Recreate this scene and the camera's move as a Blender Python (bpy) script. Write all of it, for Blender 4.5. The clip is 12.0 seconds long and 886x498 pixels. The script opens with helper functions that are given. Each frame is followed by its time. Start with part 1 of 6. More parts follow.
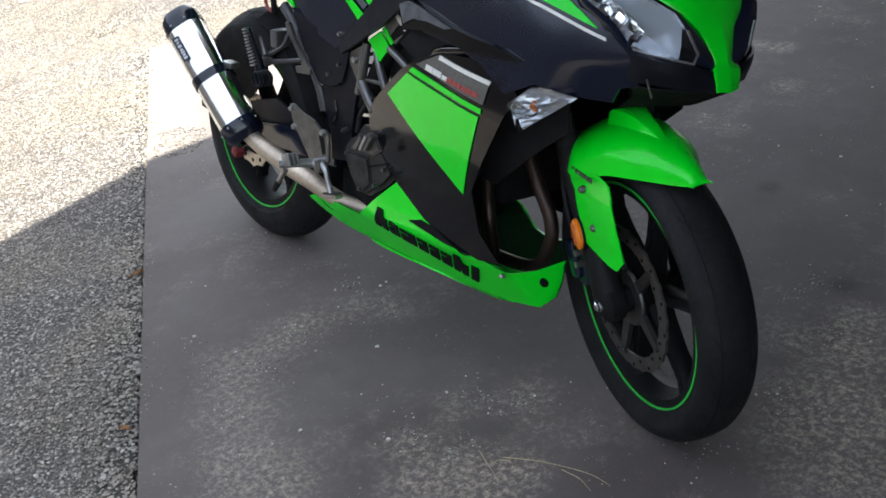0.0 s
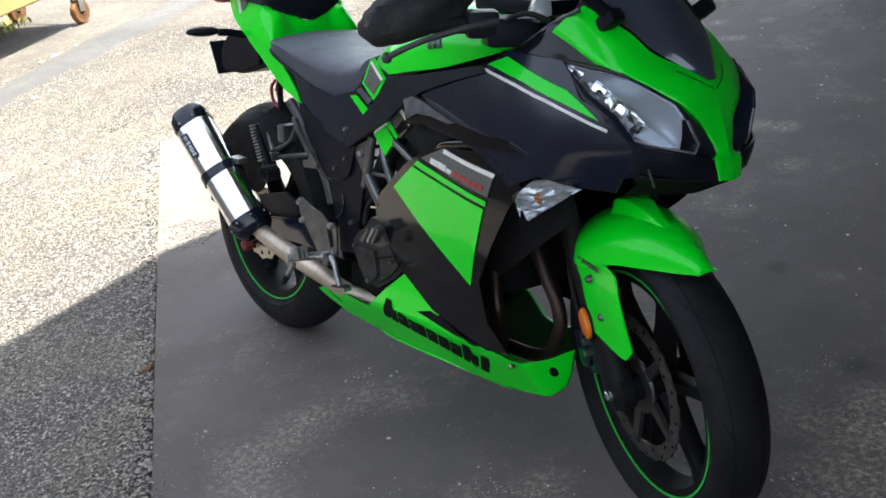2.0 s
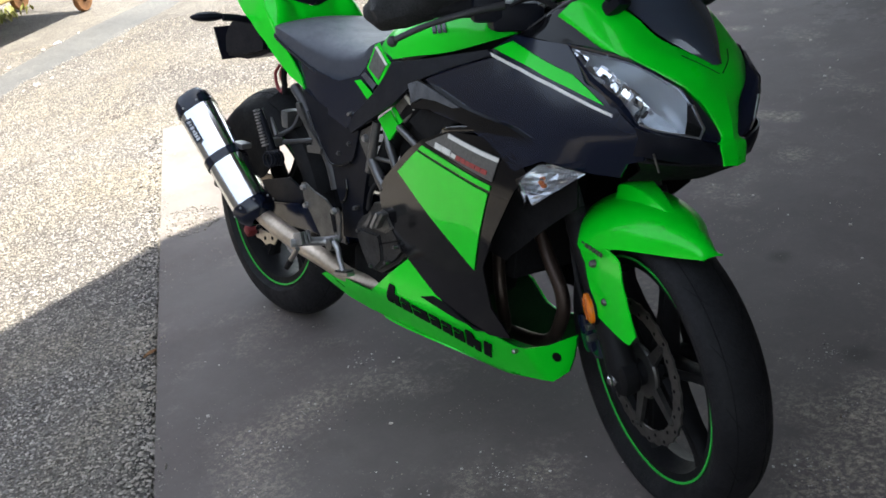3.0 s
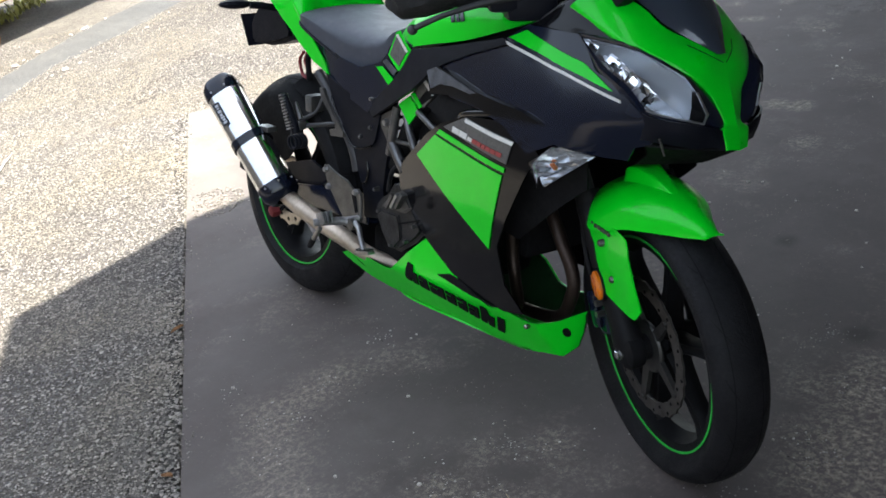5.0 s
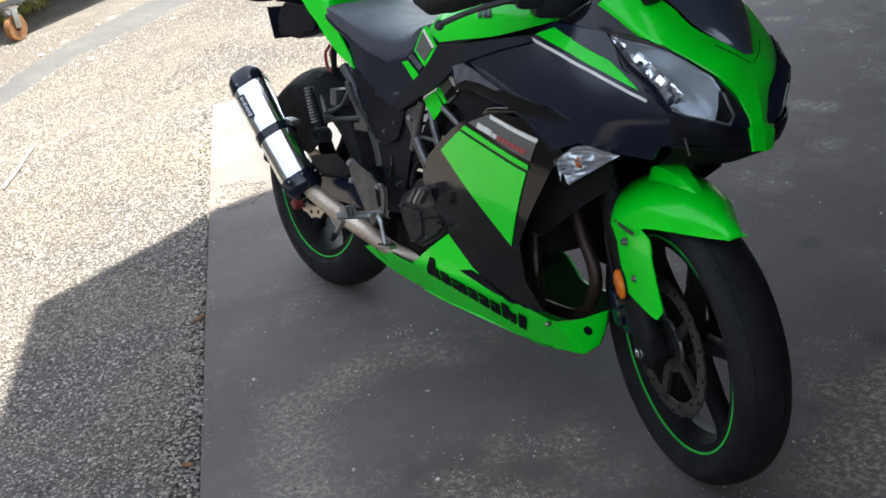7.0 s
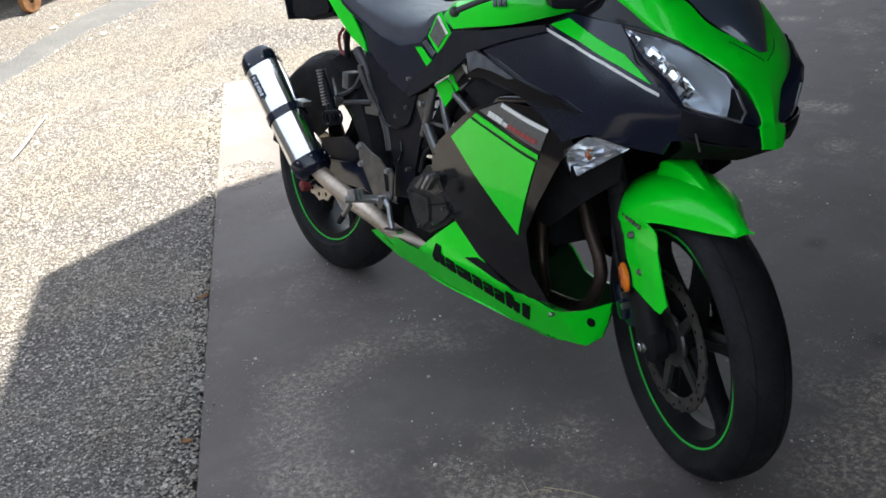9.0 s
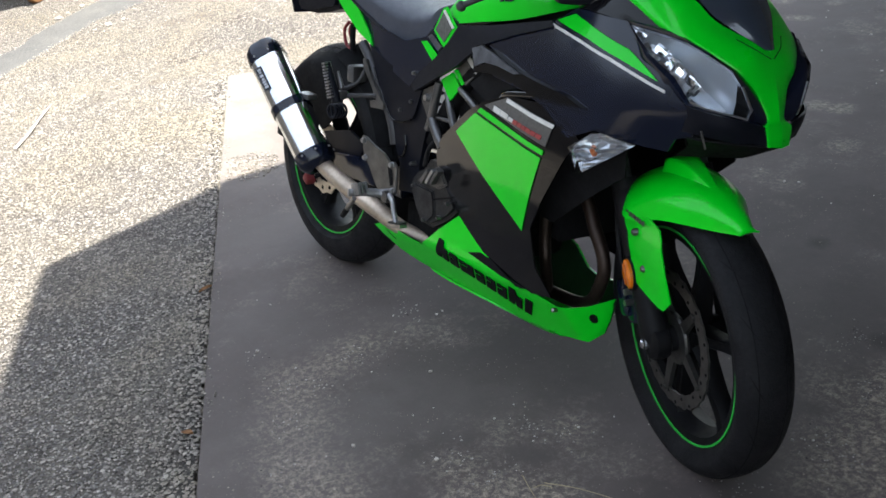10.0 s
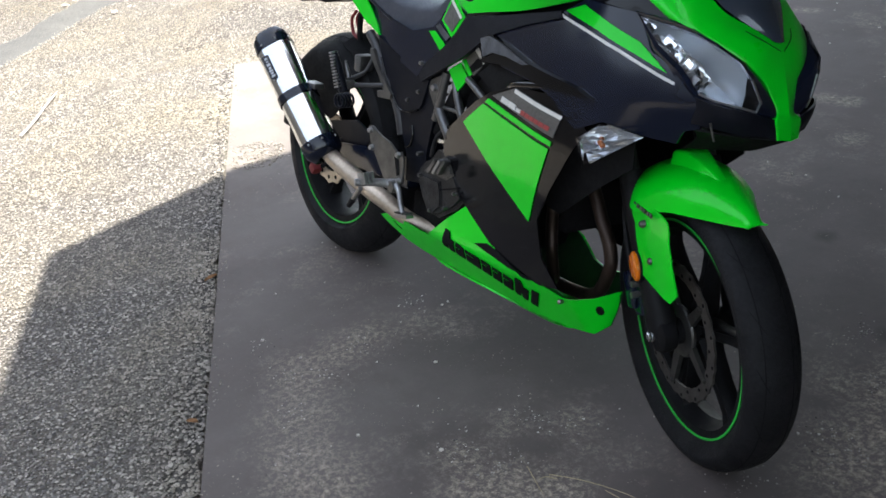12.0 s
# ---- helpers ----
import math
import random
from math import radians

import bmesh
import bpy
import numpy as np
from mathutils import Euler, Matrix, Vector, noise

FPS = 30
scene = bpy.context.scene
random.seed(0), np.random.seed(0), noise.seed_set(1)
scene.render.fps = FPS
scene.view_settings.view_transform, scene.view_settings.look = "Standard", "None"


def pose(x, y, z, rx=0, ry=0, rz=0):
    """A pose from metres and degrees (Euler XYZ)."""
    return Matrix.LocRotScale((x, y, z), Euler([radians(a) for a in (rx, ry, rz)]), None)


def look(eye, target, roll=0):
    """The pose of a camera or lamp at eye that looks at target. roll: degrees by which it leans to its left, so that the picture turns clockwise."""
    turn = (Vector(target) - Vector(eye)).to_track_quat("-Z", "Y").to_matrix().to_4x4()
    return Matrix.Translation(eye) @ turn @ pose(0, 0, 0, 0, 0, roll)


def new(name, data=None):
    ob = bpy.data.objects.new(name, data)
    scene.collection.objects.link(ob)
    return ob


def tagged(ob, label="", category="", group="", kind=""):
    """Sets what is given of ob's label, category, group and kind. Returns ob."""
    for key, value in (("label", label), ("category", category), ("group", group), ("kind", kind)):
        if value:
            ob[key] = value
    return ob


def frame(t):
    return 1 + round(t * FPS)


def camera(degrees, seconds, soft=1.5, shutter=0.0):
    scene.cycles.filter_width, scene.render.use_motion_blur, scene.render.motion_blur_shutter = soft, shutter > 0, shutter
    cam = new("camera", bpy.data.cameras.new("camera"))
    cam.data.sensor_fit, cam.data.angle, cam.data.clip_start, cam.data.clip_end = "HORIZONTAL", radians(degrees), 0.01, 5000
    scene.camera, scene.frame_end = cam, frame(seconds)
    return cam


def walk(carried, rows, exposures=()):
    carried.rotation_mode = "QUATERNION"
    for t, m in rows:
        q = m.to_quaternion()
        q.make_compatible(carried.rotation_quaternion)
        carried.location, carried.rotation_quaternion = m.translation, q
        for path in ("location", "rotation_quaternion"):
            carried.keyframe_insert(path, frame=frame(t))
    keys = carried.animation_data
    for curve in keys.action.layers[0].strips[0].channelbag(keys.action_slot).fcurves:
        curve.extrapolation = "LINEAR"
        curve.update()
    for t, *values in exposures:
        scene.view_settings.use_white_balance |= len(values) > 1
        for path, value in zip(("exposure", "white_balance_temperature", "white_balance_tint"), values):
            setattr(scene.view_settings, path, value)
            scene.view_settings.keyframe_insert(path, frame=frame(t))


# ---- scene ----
from mathutils import geometry

# ---------- camera and its walk ----------
cam = camera(40.73, 12.0, soft=1.65)
PATH = [
    (0.0, pose(2.7933, -1.3576, 1.4777, 61.715, 8.592, 51.427)),
    (0.5, pose(2.7959, -1.3567, 1.4801, 61.666, 8.876, 51.423)),
    (1.0, pose(2.7983, -1.3499, 1.4892, 62.518, 9.371, 51.418)),
    (1.5, pose(2.7956, -1.3386, 1.5021, 64.834, 10.018, 51.330)),
    (2.0, pose(2.7983, -1.3434, 1.5026, 65.469, 10.116, 51.357)),
    (2.5, pose(2.8015, -1.3549, 1.4964, 65.322, 9.900, 51.418)),
    (3.0, pose(2.7996, -1.3572, 1.4907, 65.149, 9.777, 51.512)),
    (5.0, pose(2.8951, -1.4169, 1.5209, 64.753, 9.677, 52.608)),
    (5.5, pose(2.8940, -1.4232, 1.5224, 64.767, 9.709, 52.981)),
    (6.0, pose(2.8925, -1.4226, 1.5226, 64.758, 9.685, 53.338)),
    (6.5, pose(2.8934, -1.4224, 1.5237, 64.774, 9.527, 53.621)),
    (7.0, pose(2.8927, -1.4220, 1.5241, 64.727, 9.164, 53.916)),
    (9.0, pose(2.8955, -1.4304, 1.5244, 64.315, 7.294, 55.024)),
    (9.5, pose(2.8953, -1.4305, 1.5226, 64.251, 6.963, 55.264)),
    (10.0, pose(2.8929, -1.4343, 1.5225, 64.149, 6.668, 55.402)),
    (10.5, pose(2.8931, -1.4349, 1.5194, 64.028, 6.477, 55.559)),
    (11.0, pose(2.8900, -1.4352, 1.5238, 63.741, 6.411, 55.619)),
    (11.5, pose(2.8885, -1.4366, 1.5202, 63.732, 6.330, 55.717)),
    (12.0, pose(2.8860, -1.4367, 1.5219, 63.723, 6.360, 55.758)),
]
walk(cam, PATH, exposures=[(0.0, 2.42, 6760, 6), (1.0, 2.44, 6760, 6), (1.6, 2.44, 6760, 6), (2.2, 2.30, 6760, 6), (3.0, 2.26, 6760, 6), (5.5, 2.25, 6760, 6), (7.0, 2.27, 6760, 6), (12.0, 2.27, 6760, 6)])

# ---------- world and sun ----------
SUN_AZ = math.atan2(0.92, 0.38)          # direction towards the sun, seen from above
SUN_EL = radians(75)
world = bpy.data.worlds.new("sky")
scene.world = world
world.use_nodes = True
wn = world.node_tree
sky = wn.nodes.new("ShaderNodeTexSky")
sky.sky_type, sky.sun_disc = "NISHITA", False
sky.sun_elevation, sky.sun_rotation = SUN_EL, math.pi / 2 - SUN_AZ
bg = wn.nodes["Background"]
bg.inputs["Strength"].default_value = 0.15
pale = wn.nodes.new("ShaderNodeHueSaturation")
pale.inputs["Saturation"].default_value = 0.55
wn.links.new(sky.outputs["Color"], pale.inputs["Color"])
wn.links.new(pale.outputs["Color"], bg.inputs["Color"])
sun = new("sun", bpy.data.lights.new("sun", "SUN"))
sun.data.energy, sun.data.angle, sun.data.color = 4.0, radians(0.8), (1.0, 0.965, 0.91)
SUN_DIR = Vector((math.cos(SUN_AZ) * math.cos(SUN_EL), math.sin(SUN_AZ) * math.cos(SUN_EL), math.sin(SUN_EL)))
sun.matrix_world = look(SUN_DIR * 20, (0, 0, 0))


# ---------- materials ----------
def mat(name, colour, rough=0.5, metal=0.0, vary=0.0, scale=8.0, bump=0.0, bscale=120.0, coat=0.0, colour2=None, spec=0.5):
    """Principled material with colour varied at two scales and fine relief."""
    m = bpy.data.materials.new(name)
    m.use_nodes = True
    nt = m.node_tree
    b = nt.nodes["Principled BSDF"]
    b.inputs["Roughness"].default_value, b.inputs["Metallic"].default_value = rough, metal
    b.inputs["Coat Weight"].default_value, b.inputs["Coat Roughness"].default_value = coat, 0.04
    b.inputs["Specular IOR Level"].default_value = spec
    b.inputs["Base Color"].default_value = (*colour, 1)
    co = nt.nodes.new("ShaderNodeTexCoord")
    if vary > 0:
        n1, n2 = nt.nodes.new("ShaderNodeTexNoise"), nt.nodes.new("ShaderNodeTexNoise")
        n1.inputs["Scale"].default_value, n1.inputs["Detail"].default_value = scale, 6
        n2.inputs["Scale"].default_value, n2.inputs["Detail"].default_value = scale * 9, 4
        for n in (n1, n2):
            nt.links.new(co.outputs["Object"], n.inputs["Vector"])
        mixn = nt.nodes.new("ShaderNodeMath")
        mixn.operation = "MULTIPLY_ADD"
        nt.links.new(n2.outputs["Fac"], mixn.inputs[0])
        mixn.inputs[1].default_value = 0.5
        nt.links.new(n1.outputs["Fac"], mixn.inputs[2])
        ramp = nt.nodes.new("ShaderNodeValToRGB")
        c2 = colour2 or tuple(c * (1 - vary) for c in colour)
        ramp.color_ramp.elements[0].position, ramp.color_ramp.elements[1].position = 0.52, 0.98
        ramp.color_ramp.elements[0].color, ramp.color_ramp.elements[1].color = (*c2, 1), (*colour, 1)
        nt.links.new(mixn.outputs[0], ramp.inputs["Fac"])
        nt.links.new(ramp.outputs["Color"], b.inputs["Base Color"])
        rr = nt.nodes.new("ShaderNodeMapRange")
        rr.inputs["From Min"].default_value, rr.inputs["From Max"].default_value = 0.5, 1.0
        rr.inputs["To Min"].default_value, rr.inputs["To Max"].default_value = min(1, rough * 1.25 + 0.03), rough * 0.85
        nt.links.new(mixn.outputs[0], rr.inputs["Value"])
        nt.links.new(rr.outputs["Result"], b.inputs["Roughness"])
    if bump > 0:
        n3 = nt.nodes.new("ShaderNodeTexNoise")
        n3.inputs["Scale"].default_value, n3.inputs["Detail"].default_value = bscale, 5
        nt.links.new(co.outputs["Object"], n3.inputs["Vector"])
        bp = nt.nodes.new("ShaderNodeBump")
        bp.inputs["Strength"].default_value, bp.inputs["Distance"].default_value = bump, 0.004
        nt.links.new(n3.outputs["Fac"], bp.inputs["Height"])
        nt.links.new(bp.outputs["Normal"], b.inputs["Normal"])
    return m


GREEN = mat("lime_green_paint", (0.0, 0.64, 0.016), 0.30, vary=0.08, scale=3, coat=0.42, spec=0.15)
BLACK = mat("satin_black_paint", (0.006, 0.009, 0.020), 0.16, spec=0.42)
GLOSS = mat("gloss_black_paint", (0.004, 0.004, 0.005), 0.09, spec=0.26)
PLAST = mat("rough_black_plastic", (0.0075, 0.0085, 0.0135), 0.38, vary=0.3, scale=20, bump=0.12, bscale=500, spec=0.09)
DARK = mat("inner_black_metal", (0.010, 0.010, 0.011), 0.7, vary=0.4, scale=12, spec=0.07)
RUBBER = mat("tyre_rubber", (0.0135, 0.0135, 0.0155), 0.58, vary=0.5, scale=14, bump=0.35, bscale=260, spec=0.15)
WHEEL = mat("black_wheel_enamel", (0.008, 0.008, 0.009), 0.5, vary=0.3, scale=10, spec=0.12)
TAPE = mat("green_rim_tape", (0.02, 0.42, 0.05), 0.4)
STEEL = mat("brushed_steel", (0.42, 0.41, 0.40), 0.34, 1.0, vary=0.3, scale=25)
CHROME = mat("polished_muffler_steel", (0.70, 0.72, 0.75), 0.15, 1.0, vary=0.10, scale=8)
PIPE = mat("tan_stained_steel_pipe", (0.56, 0.47, 0.38), 0.42, 0.65, vary=0.35, scale=14)
HEADER = mat("heat_browned_header_pipe", (0.045, 0.030, 0.024), 0.45, 0.7, vary=0.5, scale=14)
ALU = mat("grey_cast_aluminium", (0.40, 0.40, 0.41), 0.40, 0.9, vary=0.4, scale=20, bump=0.15, bscale=400)
CAST = mat("dull_grey_casting", (0.14, 0.138, 0.137), 0.36, 0.7, vary=0.5, scale=24, bump=0.15, bscale=300)
GREY = mat("dark_grey_frame_paint", (0.05, 0.05, 0.055), 0.45, 0.3, vary=0.3, scale=12, spec=0.35)
VINYL = mat("grey_black_seat_vinyl", (0.050, 0.057, 0.078), 0.42, vary=0.25, scale=9, bump=0.35, bscale=420, spec=0.4)
WHITE = mat("white_stripe_vinyl", (0.66, 0.65, 0.62), 0.4, vary=0.15, scale=60)
# belly pan's green darkened: the shade of its inside put into the colour
SHADED_GREEN = mat("shaded_belly_green", (0.003, 0.045, 0.009), 0.6, vary=0.3, scale=8, spec=0.2)
FRAME = mat("dark_grey_steel_tube", (0.15, 0.15, 0.155), 0.3, 0.75, vary=0.4, scale=18)
ENGINE = mat("mottled_engine_casting", (0.030, 0.030, 0.032), 0.45, 0.3, vary=0.6, scale=30, bump=0.35, bscale=160, spec=0.35)
SIGNALM = mat("signal_reflector_silver", (0.40, 0.42, 0.45), 0.2, 0.75)
# scoop lip's scuffs and sky sheen both put into this grey; also the grey tag
BLUEGREY = mat("blue_grey_plastic", (0.082, 0.087, 0.102), 0.40, vary=0.75, scale=38, spec=0.5)
STICK = mat("charcoal_grey_sticker", (0.10, 0.095, 0.09), 0.5, vary=0.35, scale=150)
RED = mat("red_mark_vinyl", (0.30, 0.04, 0.04), 0.4)
CARRIER = mat("dark_carrier_metal", (0.11, 0.107, 0.103), 0.34, 0.8, vary=0.4, scale=30)
DISC = mat("worn_disc_steel", (0.15, 0.142, 0.135), 0.42, 0.9, vary=0.4, scale=30)
DISCR = mat("pale_gold_disc_steel", (0.52, 0.45, 0.36), 0.35, 0.7, vary=0.3, scale=40)
REDCAL = mat("red_brown_metal", (0.24, 0.035, 0.04), 0.45, 0.4, vary=0.4, scale=30)
AMBER = mat("amber_reflector_plastic", (0.80, 0.19, 0.006), 0.15, vary=0.35, scale=60, coat=0.5)
CLOTH = mat("black_glove_cloth", (0.010, 0.010, 0.011), 0.85, vary=0.4, scale=30, bump=0.6, bscale=240)
REFL = mat("lamp_reflector_silver", (0.85, 0.87, 0.90), 0.12, 1.0)
BOWL = mat("lamp_bowl_silver", (0.62, 0.66, 0.71), 0.26, 0.7)
CLEAR = mat("milky_plastic", (0.62, 0.62, 0.60), 0.35)
SCREEN = mat("smoked_screen", (0.028, 0.036, 0.052), 0.07, spec=0.8)
BULB = mat("amber_bulb", (0.45, 0.12, 0.04), 0.3)


def glass_mat(name, colour, rough=0.02):
    m = bpy.data.materials.new(name)
    m.use_nodes = True
    b = m.node_tree.nodes["Principled BSDF"]
    b.inputs["Base Color"].default_value = (*colour, 1)
    b.inputs["Transmission Weight"].default_value, b.inputs["Roughness"].default_value, b.inputs["IOR"].default_value = 1.0, rough, 1.3
    return m


LENS = glass_mat("clear_lamp_lens", (0.95, 0.96, 0.98))


def ground_mat(name, dark, light, stone, stone_scale, patch_scale, rough=0.9, bump=0.6, dist=0.006, grain=0.5, dust=None, spots=()):
    """Ground: broad blotches, stones as cells and fine grain."""
    m = bpy.data.materials.new(name)
    m.use_nodes = True
    nt = m.node_tree
    b = nt.nodes["Principled BSDF"]
    b.inputs["Roughness"].default_value, b.inputs["Specular IOR Level"].default_value = rough, 0.3
    co = nt.nodes.new("ShaderNodeTexCoord")

    def noise_node(sc, det, rgh=0.6):
        n = nt.nodes.new("ShaderNodeTexNoise")
        n.inputs["Scale"].default_value, n.inputs["Detail"].default_value, n.inputs["Roughness"].default_value = sc, det, rgh
        nt.links.new(co.outputs["Object"], n.inputs["Vector"])
        return n

    def ramp(src, p0, p1, c0, c1):
        r = nt.nodes.new("ShaderNodeValToRGB")
        r.color_ramp.elements[0].position, r.color_ramp.elements[1].position = p0, p1
        r.color_ramp.elements[0].color, r.color_ramp.elements[1].color = (*c0, 1), (*c1, 1)
        nt.links.new(src, r.inputs["Fac"])
        return r

    def mix(kind, fac, a, c):
        x = nt.nodes.new("ShaderNodeMix")
        x.data_type, x.blend_type = "RGBA", kind
        if isinstance(fac, float):
            x.inputs["Factor"].default_value = fac
        else:
            nt.links.new(fac, x.inputs["Factor"])
        nt.links.new(a, x.inputs["A"])
        nt.links.new(c, x.inputs["B"])
        return x.outputs["Result"]

    def rgb(c):
        n = nt.nodes.new("ShaderNodeRGB")
        n.outputs[0].default_value = (*c, 1)
        return n.outputs[0]

    blot = ramp(noise_node(patch_scale, 8, 0.65).outputs["Fac"], 0.36, 0.66, dark, light)
    vor = nt.nodes.new("ShaderNodeTexVoronoi")
    vor.inputs["Scale"].default_value = stone_scale
    nt.links.new(co.outputs["Object"], vor.inputs["Vector"])
    cell = nt.nodes.new("ShaderNodeSeparateColor")
    nt.links.new(vor.outputs["Color"], cell.inputs["Color"])
    stones = ramp(cell.outputs["Red"], 0.0, 1.0, tuple(1 - stone for _ in range(3)), (1.0, 1.0, 1.0))
    col = mix("MULTIPLY", 1.0, blot.outputs["Color"], stones.outputs["Color"])
    fine = ramp(noise_node(stone_scale * 1.7, 3).outputs["Fac"], 0.3, 0.7, tuple(1 - grain for _ in range(3)), (1.0, 1.0, 1.0))
    col = mix("MULTIPLY", 1.0, col, fine.outputs["Color"])
    if dust:
        wide = ramp(noise_node(2.6, 9, 0.72).outputs["Fac"], 0.53, 0.68, (0.02, 0.02, 0.02), (0.55, 0.55, 0.55))
        speck = ramp(noise_node(60, 8, 0.85).outputs["Fac"], 0.47, 0.62, (0.05, 0.05, 0.05), (0.95, 0.95, 0.95))
        mask = mix("MULTIPLY", 1.0, wide.outputs["Color"], speck.outputs["Color"])
        for sc, r_, gain in ((38, 0.10, 0.75), (90, 0.13, 0.6)):
            dots = nt.nodes.new("ShaderNodeTexVoronoi")
            dots.inputs["Scale"].default_value = sc
            nt.links.new(co.outputs["Object"], dots.inputs["Vector"])
            dot = ramp(dots.outputs["Distance"], r_ * 0.6, r_, (1, 1, 1), (0, 0, 0))
            some = ramp(noise_node(4.3, 5).outputs["Fac"], 0.45, 0.6, (0.0, 0.0, 0.0), (1, 1, 1))
            mask = mix("LIGHTEN", gain, mask, mix("MULTIPLY", 1.0, dot.outputs["Color"], some.outputs["Color"]))
        ragged = noise_node(9, 8, 0.8)
        film = None

        def edge_sum(sofar, edge_, gain_):
            weak = mix("MULTIPLY", 1.0, edge_, rgb((gain_,) * 3))
            return weak if sofar is None else mix("LIGHTEN", 1.0, sofar, weak)
        for x, y, r, amount in spots:
            d = nt.nodes.new("ShaderNodeVectorMath")
            d.operation = "DISTANCE"
            nt.links.new(co.outputs["Object"], d.inputs[0])
            d.inputs[1].default_value = (x, y, 0)
            a = nt.nodes.new("ShaderNodeMath")
            a.operation = "MULTIPLY_ADD"
            nt.links.new(ragged.outputs["Fac"], a.inputs[0])
            a.inputs[1].default_value = r * 1.7
            nt.links.new(d.outputs["Value"], a.inputs[2])
            edge = ramp(a.outputs[0], 0.0, 1.0, (1, 1, 1), (0, 0, 0))
            edge.color_ramp.elements[0].position, edge.color_ramp.elements[1].position = r * 1.2, r * 2.3
            if amount > 0:
                solid = amount > 1          # an even pale film, not a speckle
                lit = edge.outputs["Color"] if solid else mix("MULTIPLY", 1.0, edge.outputs["Color"], speck.outputs["Color"])
                if solid:
                    film = edge_sum(film, lit, amount - 1)
                else:
                    mask = mix("LIGHTEN", float(amount), mask, lit)
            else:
                # negative amounts mix in a darker tone of the ground
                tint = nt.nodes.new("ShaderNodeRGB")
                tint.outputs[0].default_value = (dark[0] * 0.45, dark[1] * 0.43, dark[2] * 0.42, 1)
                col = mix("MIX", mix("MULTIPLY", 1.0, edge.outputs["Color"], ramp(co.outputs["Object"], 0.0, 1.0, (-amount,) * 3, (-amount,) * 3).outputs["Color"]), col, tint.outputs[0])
        pale = nt.nodes.new("ShaderNodeRGB")
        pale.outputs[0].default_value = (*dust, 1)
        col = mix("MIX", mask, col, pale.outputs[0])
        if film is not None:
            # film colour: dust, with the sunlit corner's brightness put in as well
            col = mix("MIX", film, col, rgb((0.40, 0.385, 0.355)))
    nt.links.new(col, b.inputs["Base Color"])
    bp = nt.nodes.new("ShaderNodeBump")
    bp.inputs["Strength"].default_value, bp.inputs["Distance"].default_value = bump, dist
    bp.invert = True
    nt.links.new(vor.outputs["Distance"], bp.inputs["Height"])
    nt.links.new(bp.outputs["Normal"], b.inputs["Normal"])
    return m


CHIP = ground_mat("chip_seal", (0.126, 0.112, 0.100), (0.222, 0.199, 0.176), 0.55, 120, 1.0, bump=0.9, dist=0.006, grain=0.4, dust=(0.34, 0.305, 0.25), spots=((-2.55, 0.55, 0.10, -1.0), (-2.75, 0.75, 0.08, -1.0), (-3.0, 1.05, 0.10, -1.0)))
# first row, negative: darker floor by the belly and far end, and small stains
SLAB_SPOTS = ((0.1, 2.6, 0.95, -0.55), (-0.1, 3.2, 0.8, -0.6), (1.15, 1.35, 0.75, -0.24), (0.74, 0.05, 0.22, -0.65), (1.0, 0.12, 0.22, -0.5), (0.52, 0.12, 0.16, -0.5), (1.394, 0.653, 0.035, -1.0), (0.95, 0.95, 0.03, -1.0),
        (-0.543, 2.572, 0.04, 0.7), (-0.500, 2.593, 0.04, 0.7), (-0.740, 2.754, 0.04, 0.7), (-0.538, 2.854, 0.04, 0.7), (0.25, 1.79, 0.05, 0.9), (0.33, 1.812, 0.05, 0.9), (0.55, 1.55, 0.06, 0.6),
        # amounts over 1: dusty edge, and the back corner painted brighter for the sun
        (-0.87, 0.21, 0.30, 1.12), (-0.34, -0.06, 0.30, 1.08), (0.20, -0.33, 0.30, 1.07), (0.74, -0.60, 0.30, 1.07), (-1.90, 0.45, 0.42, 1.22), (-1.45, 0.25, 0.42, 1.21), (-1.1, 0.12, 0.34, 1.17), (-1.0, 0.75, 0.5, 1.19), (-1.5, 0.9, 0.5, 1.21),
        (1.265, -0.355, 0.11, 1.0), (1.30, -0.30, 0.08, 0.9), (1.34, -0.38, 0.10, 1.0), (1.20, -0.42, 0.08, 0.8), (0.519, -0.439, 0.10, 0.5), (0.511, -0.323, 0.09, 0.4), (0.71, -0.564, 0.10, 0.6), (0.60, -0.50, 0.09, 0.5), (0.49, -0.244, 0.07, 0.4), (0.953, -0.65, 0.12, 0.8), (0.83, -0.62, 0.09, 0.6),
        (1.083, -0.374, 0.07, 0.6), (1.151, -0.093, 0.06, 0.5), (1.624, 0.298, 0.12, 0.9), (1.558, 0.449, 0.10, 0.9), (1.648, 0.176, 0.10, 0.8), (1.435, 0.405, 0.06, 0.5), (1.803, 0.113, 0.14, 0.8), (1.72, 0.25, 0.10, 0.8), (1.50, 0.55, 0.07, 0.7))
CONC = ground_mat("stained_concrete", (0.106, 0.0870, 0.0830), (0.158, 0.1305, 0.1240), 0.03, 160, 3.2, rough=0.8, bump=0.06, dist=0.002, grain=0.05, dust=(0.42, 0.352, 0.282), spots=SLAB_SPOTS)
GAP = ground_mat("dark_dirt_gap", (0.060, 0.053, 0.048), (0.130, 0.117, 0.105), 0.5, 140, 6.0, bump=0.8, dist=0.004, grain=0.4)
PATHM = ground_mat("smooth_grey_path", (0.080, 0.079, 0.080), (0.112, 0.109, 0.107), 0.2, 160, 1.5, bump=0.3, dist=0.002, grain=0.3, dust=(0.17, 0.16, 0.145), spots=((-4.75, 1.9, 0.35, 0.7), (-5.2, 2.6, 0.5, 0.9)))
